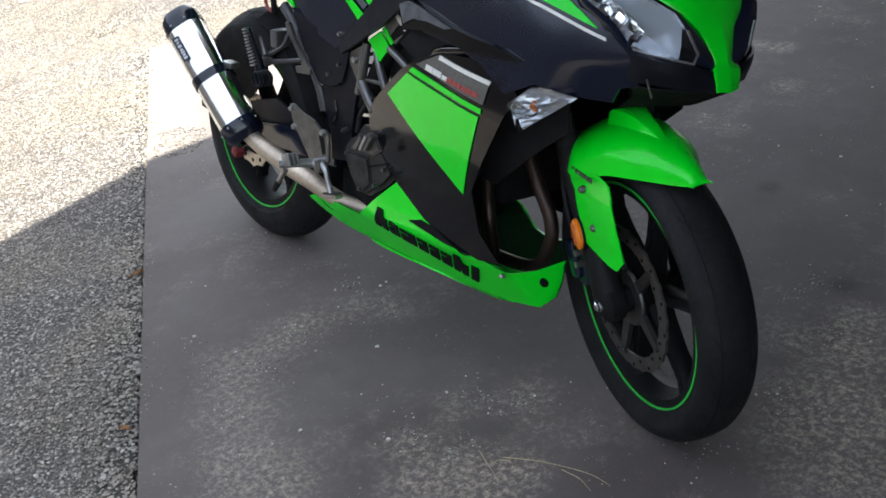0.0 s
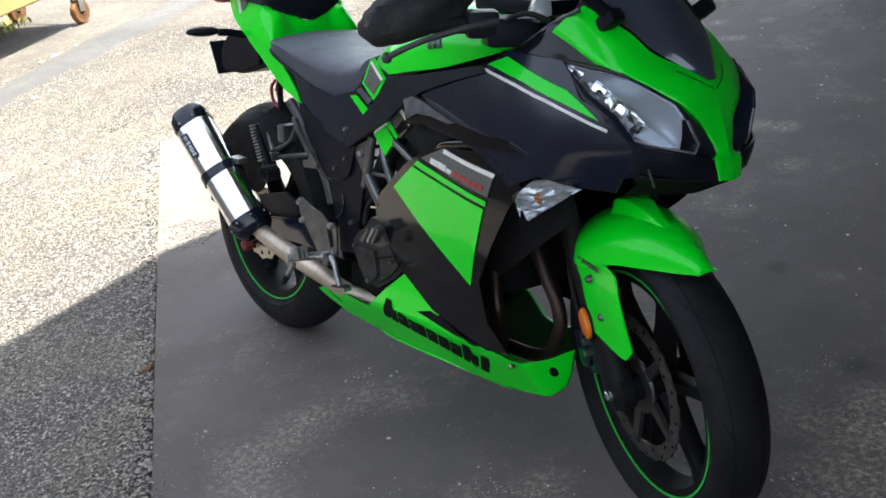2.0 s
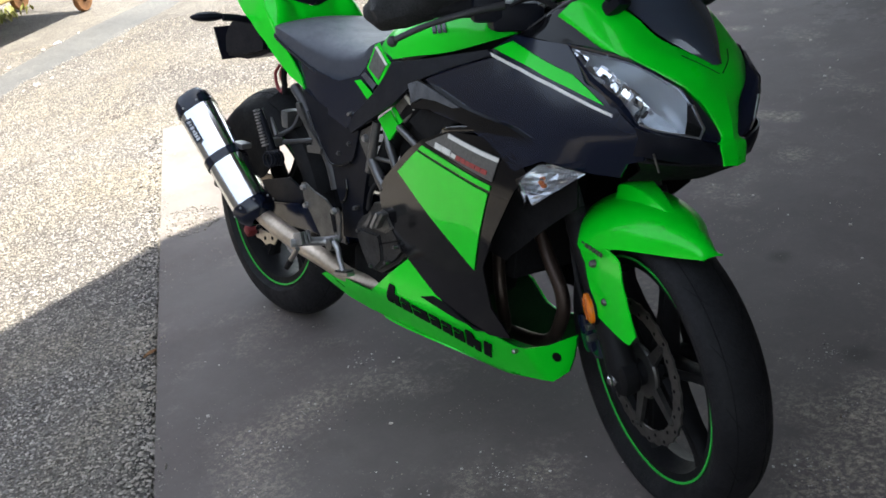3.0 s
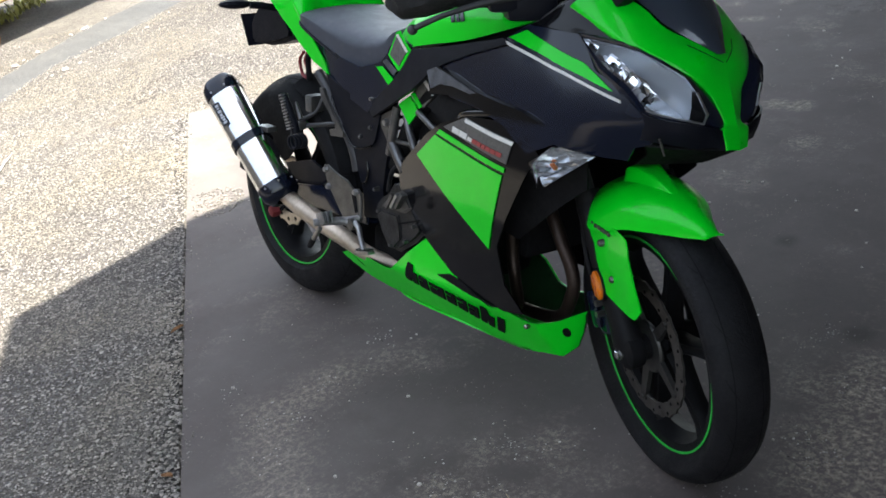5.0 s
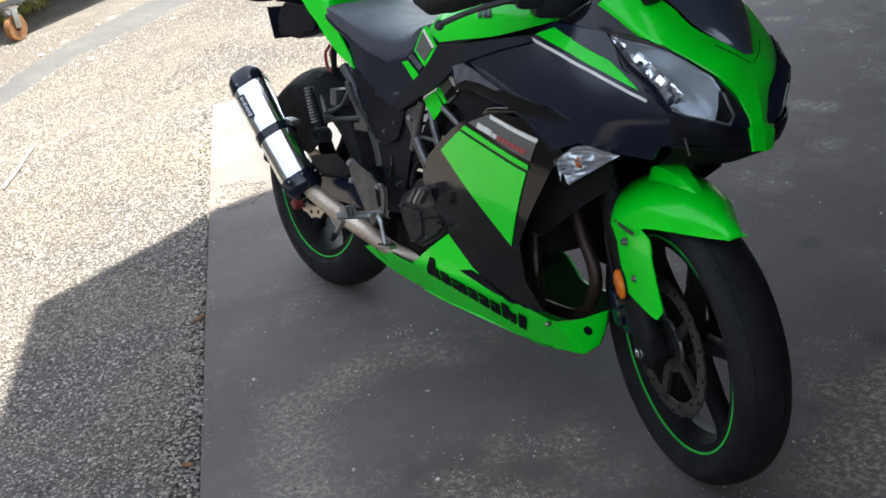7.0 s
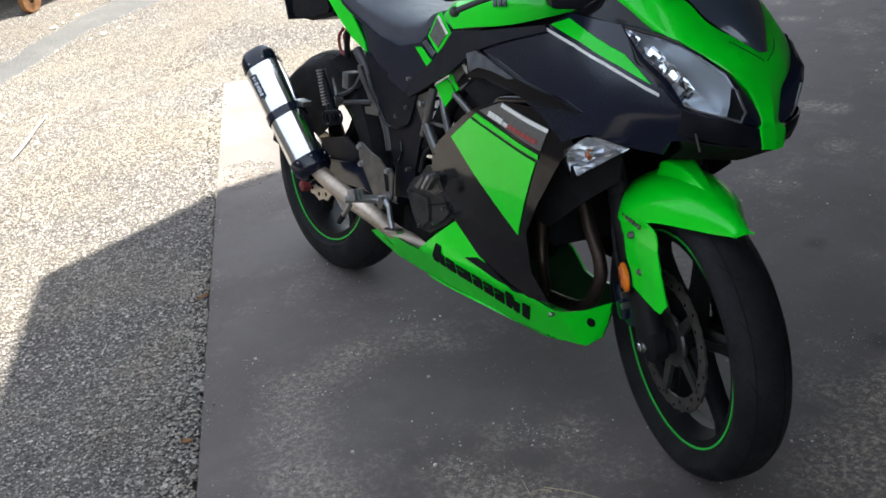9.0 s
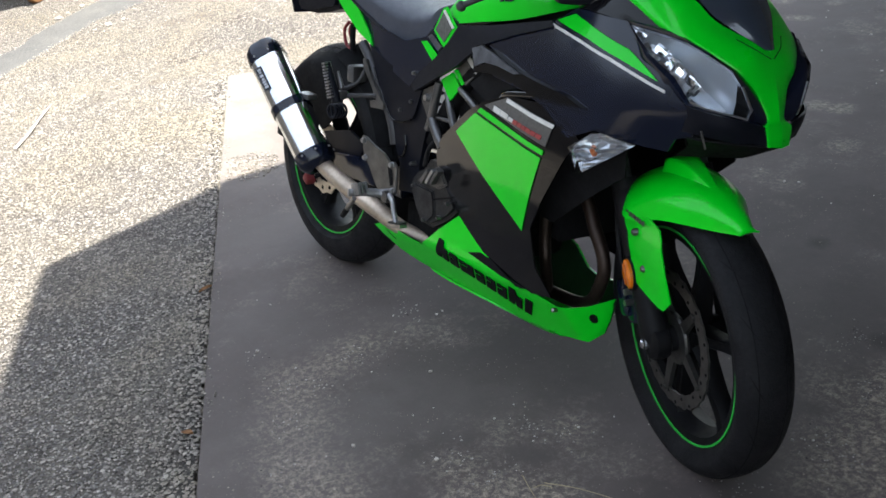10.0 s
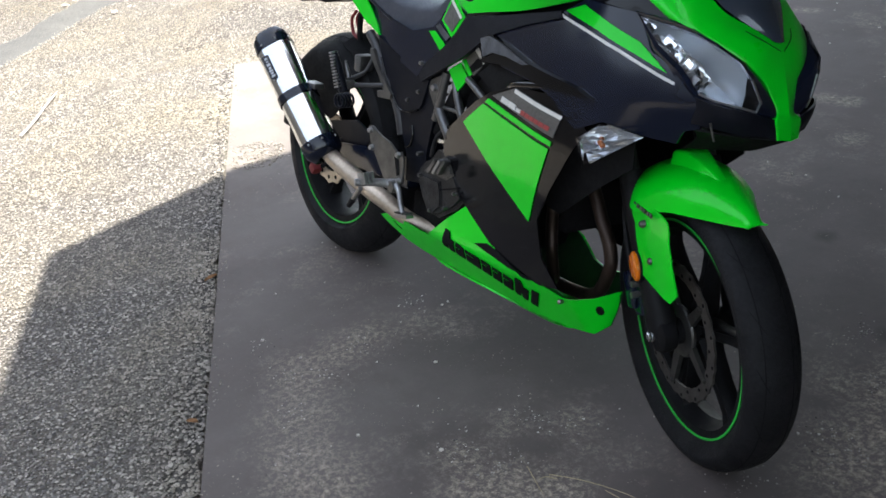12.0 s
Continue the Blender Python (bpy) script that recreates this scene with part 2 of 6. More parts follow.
EARTH = ground_mat("pale_gravel_earth", (0.19, 0.165, 0.135), (0.31, 0.285, 0.245), 0.6, 60, 1.1, bump=0.8, dist=0.008)
YELLOW = mat("faded_yellow_bin_paint", (0.62, 0.45, 0.17), 0.5, vary=0.2, scale=4)
BINGREY = mat("rusty_castor_metal", (0.32, 0.15, 0.06), 0.6, 0.4, vary=0.5, scale=30)
ROOFM = mat("zinc_roof_sheet", (0.15, 0.15, 0.155), 0.5, 0.3, vary=0.2, scale=3)
TIMBER = mat("weathered_timber", (0.22, 0.17, 0.12), 0.8, vary=0.4, scale=12)
INSIDE = mat("unseen_grey_wall", (0.13, 0.125, 0.12), 0.8, vary=0.2, scale=2)
BLOCKER = mat("dark_blocker_boards", (0.045, 0.040, 0.036), 0.8, vary=0.3, scale=2)
TWIG = mat("dry_straw", (0.42, 0.33, 0.20), 0.8, vary=0.3, scale=40)
LEAF = mat("dry_leaf", (0.24, 0.12, 0.05), 0.8, vary=0.4, scale=60)
WEED = mat("weed_leaf", (0.34, 0.34, 0.10), 0.6, vary=0.4, scale=40)
PEBBLE = mat("pale_pebble", (0.62, 0.56, 0.51), 0.8, vary=0.4, scale=30)


# ---------- building tools ----------
def part(name, bm, material, parent, label="", smooth=True, m=None):
    """Links a bmesh as one mesh object under a thing or part."""
    me = bpy.data.meshes.new(name)
    bmesh.ops.recalc_face_normals(bm, faces=bm.faces)
    bm.to_mesh(me)
    bm.free()
    me.materials.append(material)
    for p in me.polygons:
        p.use_smooth = smooth
    if smooth:
        me.set_sharp_from_angle(angle=radians(38))
    ob = new(name, me)
    ob.parent = parent
    if m is not None:
        ob.matrix_basis = m
    return tagged(ob, label)


def thing(name, m, label, category, group="", kind=""):
    ob = new(name)
    ob.empty_display_size = 0.1
    ob.matrix_basis = m
    return tagged(ob, label, category, group, kind)


def spline(pts, n):
    """n + 1 points on a smooth curve through pts."""
    p = [Vector(q) for q in pts]
    p = [p[0] * 2 - p[1]] + p + [p[-1] * 2 - p[-2]]
    out = []
    for i in range(n + 1):
        s = i / n * (len(p) - 3)
        k = min(int(s), len(p) - 4)
        t = s - k
        a, b, c, d = p[k:k + 4]
        out.append(0.5 * (2 * b + (c - a) * t + (2 * a - 5 * b + 4 * c - d) * t * t + (3 * b - a - 3 * c + d) * t ** 3))
    return out


def grid(bm, rows, close=False):
    vs = [[bm.verts.new(p) for p in r] for r in rows]
    for a, b in zip(vs, vs[1:]):
        n = len(a)
        for j in range(n if close else n - 1):
            bm.faces.new((a[j], a[(j + 1) % n], b[(j + 1) % n], b[j]))
    return vs


def patch(rows, nu=14, nv=10, thick=0.004):
    """A smooth curved panel through rows of control points, with thickness."""
    bm = bmesh.new()
    fine = [spline(r, nv) for r in rows]
    cols = [spline([r[j] for r in fine], nu) for j in range(nv + 1)]
    grid(bm, [[cols[j][i] for j in range(nv + 1)] for i in range(nu + 1)])
    if thick:
        bmesh.ops.recalc_face_normals(bm, faces=bm.faces)
        bmesh.ops.solidify(bm, geom=bm.faces[:], thickness=thick)
    return bm


def tube(pts, radius, n=24, seg=14, smooth_path=True, bm=None):
    """A round bar along a path; radius: a number or one for each point of the path."""
    bm = bm or bmesh.new()
    c = spline(pts, n) if smooth_path else [Vector(p) for p in pts]
    radii = radius if isinstance(radius, (list, tuple)) else [radius] * 2
    rings = []
    up = Vector((0.13, 0.31, 0.94))
    for i, p in enumerate(c):
        d = (c[min(i + 1, len(c) - 1)] - c[max(i - 1, 0)]).normalized()
        s = d.cross(up).normalized()
        u = s.cross(d).normalized()
        up = u
        f = i / (len(c) - 1) * (len(radii) - 1)
        k = min(int(f), len(radii) - 2)
        r = radii[k] + (radii[k + 1] - radii[k]) * (f - k)
        rings.append([p + (s * math.cos(a) + u * math.sin(a)) * r for a in [2 * math.pi * j / seg for j in range(seg)]])
    vs = grid(bm, rings, close=True)
    bm.faces.new(vs[0])
    bm.faces.new(vs[-1])
    return bm


def lathe(profile, centre, seg=64, axis="Y", bm=None, close=True):
    """Turns a closed profile of (radius, along) about an axis through centre."""
    bm = bm or bmesh.new()
    rings = []
    for k in range(seg):
        a = 2 * math.pi * k / seg
        ring = []
        for r, y in profile:
            v = Vector((r * math.cos(a), y, r * math.sin(a)))
            ring.append(Vector(centre) + v)
        rings.append(ring)
    rings.append(rings[0])
    vs = []
    for r in rings[:-1]:
        vs.append([bm.verts.new(p) for p in r])
    vs.append(vs[0])
    n = len(profile)
    for a, b in zip(vs, vs[1:]):
        for j in range(n if close else n - 1):
            bm.faces.new((a[j], a[(j + 1) % n], b[(j + 1) % n], b[j]))
    return bm


def box(size, centre=(0, 0, 0), bevel=0.0, m=None, bm=None):
    bm = bm or bmesh.new()
    r = bmesh.ops.create_cube(bm, size=1.0, matrix=Matrix.Translation(centre) @ (m or Matrix()) @ Matrix.Diagonal((*size, 1)))
    if bevel:
        es = {e for v in r["verts"] for e in v.link_edges}
        bmesh.ops.bevel(bm, geom=list(es), offset=bevel, segments=2, affect="EDGES", profile=0.6)
    return bm


def plate(outline, y, thick, bevel=0.0015, surface=None, bm=None):
    """A flat cut plate: outline in (x, z), its outer face at y."""
    bm = bm or bmesh.new()
    f = bm.faces.new([bm.verts.new((x, y, z)) for x, z in outline])
    r = bmesh.ops.extrude_face_region(bm, geom=[f])
    for v in r["geom"]:
        if isinstance(v, bmesh.types.BMVert):
            v.co.y += thick
    bevel = min(bevel, abs(thick) * 0.35)
    if bevel > 0.0004:
        bmesh.ops.recalc_face_normals(bm, faces=bm.faces)
        rims = [e for e in bm.edges if abs(e.verts[0].co.y - e.verts[1].co.y) < 1e-6]
        bmesh.ops.bevel(bm, geom=rims, offset=bevel, segments=2, affect="EDGES", clamp_overlap=True)
    bmesh.ops.triangulate(bm, faces=[g for g in bm.faces if len(g.verts) > 4])
    return bm


def level(table, x):
    if x <= table[0][0]:
        return table[0][1]
    for (a, p), (b, q) in zip(table, table[1:]):
        if x <= b:
            return p + (q - p) * (x - a) / (b - a)
    return table[-1][1]


# half width of the fairing along the bike and over its height
ALONG = ((0.40, 0.135), (0.55, 0.145), (0.70, 0.172), (0.90, 0.205), (1.10, 0.226), (1.25, 0.222), (1.38, 0.180), (1.48, 0.115), (1.56, 0.040))
OVER = ((0.18, 0.62), (0.26, 0.72), (0.36, 0.82), (0.50, 0.94), (0.62, 1.0), (0.70, 0.99), (0.78, 0.93), (0.88, 0.80), (0.96, 0.68), (1.05, 0.52))


def half_width(x, z):
    tot = 0
    for d in (-0.03, -0.015, 0, 0.015, 0.03):
        tot += level(ALONG, x + d) * level(OVER, z + d)
    return tot / 5


def upper_width(x, z):
    """The upper fairing, whose lower front edge rolls under towards the chin."""
    return half_width(x, z) - 0.6 * max(0.0, 0.745 - z) * min(1.0, max(0.0, (x - 1.27) / 0.10))


def belly_width(x, z):
    """The belly pan: a crease with a flatter flank over it and a tucked-in flank under it."""
    crease = level(((0.30, 0.215), (0.66, 0.262), (0.85, 0.276), (1.06, 0.285), (1.25, 0.30)), x)
    base = level(((0.30, 0.118), (0.45, 0.135), (0.7, 0.155), (1.0, 0.165), (1.12, 0.1665), (1.17, 0.162), (1.30, 0.150)), x)
    fold = max(0.0, x - 1.168 - 0.14 * (0.28 - z))          # the front end turns in towards the wheel
    return base - 1.6 * fold - (0.62 * (crease - z) if z < crease else 0.12 * (z - crease))


def drape(outline, off=0.0, width=half_width, thick=0.004, cell=0.03, side=-1):
    """A panel cut to an outline in (x, z) and laid over the bike's flank."""
    rim = []
    for (x0, z0), (x1, z1) in zip(outline, outline[1:] + outline[:1]):
        k = max(1, round(math.hypot(x1 - x0, z1 - z0) / cell))
        rim += [Vector((x0 + (x1 - x0) * i / k, z0 + (z1 - z0) * i / k)) for i in range(k)]
    n = len(rim)

    def inside(p):
        odd, near = False, 9.0
        for i in range(n):
            a, b = rim[i], rim[(i + 1) % n]
            if (a.y > p.y) != (b.y > p.y) and p.x < (b.x - a.x) * (p.y - a.y) / (b.y - a.y) + a.x:
                odd = not odd
            d = b - a
            t = max(0.0, min(1.0, (p - a).dot(d) / max(d.length_squared, 1e-12)))
            near = min(near, (a + d * t - p).length)
        return odd and near > 0.4 * cell

    xs, zs = [p.x for p in rim], [p.y for p in rim]
    fill = []
    row = 0
    z = min(zs)
    while z < max(zs):
        x = min(xs) + (0.5 * cell if row % 2 else 0.0)
        while x < max(xs):
            if inside(Vector((x, z))):
                fill.append(Vector((x, z)))
            x += cell
        z += cell * 0.87
        row += 1
    vs2, _, tris, _, _, _ = geometry.delaunay_2d_cdt(rim + fill, [(i, (i + 1) % n) for i in range(n)], [], 1, 1e-6)
    bm = bmesh.new()
    vv = [bm.verts.new((p.x, 0, p.y)) for p in vs2]
    for t in tris:
        bm.faces.new([vv[i] for i in t])
    for v in bm.verts:
        v.co.y = side * (width(v.co.x, v.co.z) + off)
    bmesh.ops.recalc_face_normals(bm, faces=bm.faces)
    up = sum((g.normal.y for g in bm.faces), 0.0)
    if up * side < 0:
        bmesh.ops.reverse_faces(bm, faces=bm.faces)
    r = bmesh.ops.extrude_face_region(bm, geom=bm.faces[:])
    for v in r["geom"]:
        if isinstance(v, bmesh.types.BMVert):
            v.co.y -= side * thick
    return bm


def flip(pts):
    return [(x, -y, z) for x, y, z in pts]


# ---------- ground and shelter ----------
SLAB = Vector((-2.036, 0.563, 0))                     # back corner of the slab
E1, E2 = Vector((0.895, -0.446, 0)), Vector((0.446, 0.895, 0))   # along its edge, and across it


def on_slab(a, b, z=0.0):
    p = SLAB + E1 * a + E2 * b
    return Vector((p.x, p.y, z))


def sheet(name, pts, z, material, label, thick=0.0):
    bm = bmesh.new()
    f = bm.faces.new([bm.verts.new((p[0], p[1], z)) for p in pts])
    if thick:
        r = bmesh.ops.extrude_face_region(bm, geom=[f])
        for v in r["geom"]:
            if isinstance(v, bmesh.types.BMVert):
                v.co.z -= thick
    ob = part(name, bm, material, None, "", False)
    return tagged(ob, label, name.split("_")[-1], kind="structure")


sheet("ground", [(-600, -600), (600, -600), (600, 600), (-600, 600)], -0.022, EARTH, "pale sunlit gravelly earth reaching the horizon")
drive = [on_slab(a, b) for a, b in ((-9, -6), (9, -6), (9, -0.012), (0.0, -0.012), (-0.012, -0.012), (-0.012, 5.6), (-9, 5.6))]
sheet("road_driveway", drive, -0.012, CHIP, "worn chip-seal driveway of small grey and tan stones")
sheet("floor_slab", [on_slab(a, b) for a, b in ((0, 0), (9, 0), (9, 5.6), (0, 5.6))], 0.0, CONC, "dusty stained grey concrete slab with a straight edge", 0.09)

# the shelter's unseen roof: near edges throw the edge of the shade, outer ones limit light
ROOF_H = 3.1
SHIFT = Vector((SUN_DIR.x, SUN_DIR.y, 0)) * (ROOF_H / SUN_DIR.z)
bm = bmesh.new()
shade = ((-0.682, -0.704), (-0.76, -0.386), (-0.853, -0.026), (-0.84, 0.24), (-1.45, 1.9), (-2.6, 4.9), (-1.0, 5.6), (6.8, 3.0), (6.8, -3.2), (1.9, -3.2), (1.9, -1.99))
f = bm.faces.new([bm.verts.new((x + SHIFT.x, y + SHIFT.y, ROOF_H)) for x, y in shade])
r = bmesh.ops.extrude_face_region(bm, geom=[f])
for v in r["geom"]:
    if isinstance(v, bmesh.types.BMVert):
        v.co.z += 0.07
tagged(part("ceiling", bm, ROOFM, None, smooth=False), "flat zinc-sheet shelter roof over the slab", "roof", kind="structure")
# three unseen walls, added to close the shelter and hold back sky light
bm = bmesh.new()
TURN = Matrix.Rotation(math.atan2(E1.y, E1.x), 4, "Z")
box((6.6, 0.12, 3.1), on_slab(3.24, 4.66, 1.55), m=TURN, bm=bm)
tagged(part("wall_far_unseen", bm, INSIDE, None, smooth=False), "unseen plain grey wall added to close and darken the shelter", "wall", kind="structure")
bm = bmesh.new()
box((0.12, 1.05, 3.1), on_slab(0.0, 4.07, 1.55), m=TURN, bm=bm)
tagged(part("wall_back_blocker", bm, INSIDE, None, smooth=False), "unseen plain grey wall added to block light at the back", "wall", kind="structure")
bm = bmesh.new()
box((0.12, 3.3, 3.1), on_slab(6.6, 2.95, 1.55), m=TURN, bm=bm)
tagged(part("wall_front_blocker", bm, INSIDE, None, smooth=False), "unseen plain grey wall added to block light at the front", "wall", kind="structure")
# unseen dark wall, added so the fairing mirrors it instead of sunlit gravel
bm = bmesh.new()
box((16.0, 0.10, 2.7), on_slab(3.0, -3.4, 1.33), m=TURN, bm=bm)
tagged(part("wall_side_blocker", bm, BLOCKER, None, smooth=False), "unseen dark wall added across the driveway to darken reflections", "wall", kind="structure")
for a, b in ((6.6, 0.6),):
    bm = box((0.1, 0.1, 3.1), on_slab(a, b, 1.55), bevel=0.006, m=TURN)
    tagged(part("post", bm, TIMBER, None, smooth=False), "square weathered timber post carrying the roof", "post", kind="structure")

# smooth path across the driveway
bm = bmesh.new()
lo = spline([(-2.30, -1.20, 0), (-3.02, -0.22, 0), (-3.38, 0.20, 0), (-3.70, 0.55, 0), (-3.96, 1.11, 0), (-4.30, 1.60, 0), (-4.62, 2.10, 0), (-5.20, 3.20, 0)], 80)
hi = spline([(-2.90, -1.40, 0), (-3.59, -0.06, 0), (-3.84, 0.20, 0), (-4.12, 0.52, 0), (-4.50, 1.00, 0), (-4.75, 1.45, 0), (-5.00, 1.95, 0), (-5.60, 3.20, 0)], 80)
random.seed(4)
for row, sg in ((lo, 1), (hi, -1)):
    for p in row:
        w_ = random.uniform(-0.012, 0.012) + 0.05 * noise.noise(p * 3)
        p.x += 0.8 * sg * w_
        p.y -= 0.6 * sg * w_
mid_row = []
for k in range(13):
    u = k / 12
    row = []
    for a, b in zip(lo, hi):
        p = a.lerp(b, u)
        p.z = -0.0175 + 0.0118 * min(1.0, 5 * min(u, 1 - u)) + 0.0024 * noise.noise(p * 14)
        row.append(p)
    mid_row.append(row)
grid(bm, mid_row)
tagged(part("pavement", bm, PATHM, None, smooth=False), "smooth grey worn path crossing the gravel", "path", kind="structure")


# ---------- wheelie bin skip ----------
def castor(bm_parent, at):
    w = lathe([(0.02, -0.02), (0.075, -0.022), (0.082, -0.012), (0.082, 0.012), (0.075, 0.022), (0.02, 0.02)], at, 24)
    wheel = part("castor", w, BINGREY, bm_parent, "rusty orange-brown castor wheel")
    fk = box((0.05, 0.006, 0.12), (at[0], at[1] - 0.03, at[2] + 0.06), 0.002)
    box((0.05, 0.006, 0.12), (at[0], at[1] + 0.03, at[2] + 0.06), 0.002, bm=fk)
    box((0.08, 0.08, 0.01), (at[0], at[1], at[2] + 0.123), 0.002, bm=fk)
    part("fork", fk, STEEL, wheel)


def skip_bin(m):
    b = thing("skip_bin", m, "large faded yellow steel bin standing on rusty castors", "bin")
    # top is out of view; its height z1 is set to deepen the shade below
    L, D, z0, z1 = 1.32, 0.80, 0.240, 1.45
    bm = bmesh.new()
    rows = []
    for z, g in ((z0, -0.05), (z0 + 0.02, 0.0), (0.65, 0.03), (z1, 0.07)):
        rows.append([Vector((x * (L / 2 + g), y * (D / 2 + g), z)) for x, y in ((-1, -1), (1, -1), (1, 1), (-1, 1))])
    vs = grid(bm, rows, close=True)
    bm.faces.new(vs[0])
    bm.faces.new(vs[-1])
    part("body", bm, YELLOW, b, smooth=False)
    rim = bmesh.new()
    for y in (-1, 1):
        box((L + 0.2, 0.05, 0.06), (0, y * (D / 2 + 0.08), z1), 0.006, bm=rim)
    for x in (-1, 1):
        box((0.05, D + 0.1, 0.06), (x * (L / 2 + 0.08), 0, z1), 0.006, bm=rim)
    part("rim", rim, YELLOW, b)
    for k in range(4):
        rb = box((0.05, 0.03, 1.05), (-0.48 + 0.32 * k, -D / 2 - 0.03, 0.84), 0.006, m=Matrix.Rotation(radians(2.5), 4, "X"))
        part("rib", rb, YELLOW, b)
    lid = box((L + 0.14, D + 0.14, 0.05), (0, 0, z1 + 0.055), 0.012)
    part("lid", lid, YELLOW, b)
    for x in (-1, 1):
        for y in (-1, 1):
            castor(b, (x * (L / 2 - 0.06), y * (D / 2 + 0.0), 0.082) if (x, y) != (-1, -1) else (-0.80, -0.33, 0.082))
    part("rail", tube([(-0.60, 0.40, 0.19), (-0.80, -0.33, 0.19), (-0.30, -0.36, 0.19)], 0.010, 12, 8, False), BINGREY, b)
    return b


BIN_DIR = Vector((-0.494, 0.870, 0))
BIN_N = Vector((-0.870, -0.494, 0))
c = Vector((-4.856, 1.03, 0)) + BIN_N * 0.46
skip_bin(Matrix.Translation((c.x, c.y, -0.012)) @ Matrix.Rotation(math.atan2(BIN_DIR.y, BIN_DIR.x) + math.pi, 4, "Z"))

# ---------- motorcycle ----------
LEAN = radians(11.89)
STEER = radians(-18.94)
R_FRONT, R_REAR, W_FRONT, W_REAR = 0.290, 0.312, 0.0575, 0.070
STAND = Matrix.Translation((0, math.sin(LEAN) * (R_REAR - W_REAR), (R_REAR - W_REAR) * math.cos(LEAN) + W_REAR)) @ Matrix.Rotation(-LEAN, 4, "X") @ Matrix.Translation((0, 0, -R_REAR))
bike = thing("motorcycle", STAND, "lime green and black sports motorcycle leaning on its side stand", "motorcycle")
AXIS = Vector((-math.sin(radians(26)), 0, math.cos(radians(26))))
PIVOT = Matrix.Translation((1.498, 0, 0))
TURNED = PIVOT @ Matrix.Rotation(STEER, 4, AXIS) @ PIVOT.inverted()
FA, RA = Vector((1.405, 0, 0.293)), Vector((0, 0, R_REAR))


def tyre_bm(R, rc, w, c, n=9):
    prof = []
    for i in range(-n, n + 1):
        a = i / n * radians(97)
        prof.append((R - rc + rc * math.cos(a) * 1.0, w * math.sin(a)))
    inner = 0.214
    prof = [p for p in prof if p[0] > 0.232]
    bead = 0.033 if R < 0.3 else w * 0.62
    prof = [(inner, -bead), (0.226, -bead * 1.14)] + prof + [(0.226, bead * 1.14), (inner, bead)]
    return lathe(prof, c, 96)


def disc_bm(c, y, r0, r1, petals=14, depth=0.007, thick=0.0045, holes=True):
    """Wavy brake disc ring."""
    bm = bmesh.new()
    n = petals * 12
    rows = []
    for rr, yy in ((r0, y), (r1, y), (r1, y + thick), (r0, y + thick)):
        ring = []
        for k in range(n):
            a = 2 * math.pi * k / n
            wv = depth * (0.5 + 0.5 * math.cos(petals * a)) ** 0.5
            r = rr - wv if rr == r1 else rr + 0.5 * wv
            ring.append(Vector((c[0] + r * math.cos(a), yy, c[2] + r * math.sin(a))))
        rows.append(ring)
    rows.append(rows[0])
    vs = [[bm.verts.new(p) for p in r] for r in rows[:-1]]
    vs.append(vs[0])
    for a, b in zip(vs, vs[1:]):
        for j in range(n):
            bm.faces.new((a[j], a[(j + 1) % n], b[(j + 1) % n], b[j]))
    return bm


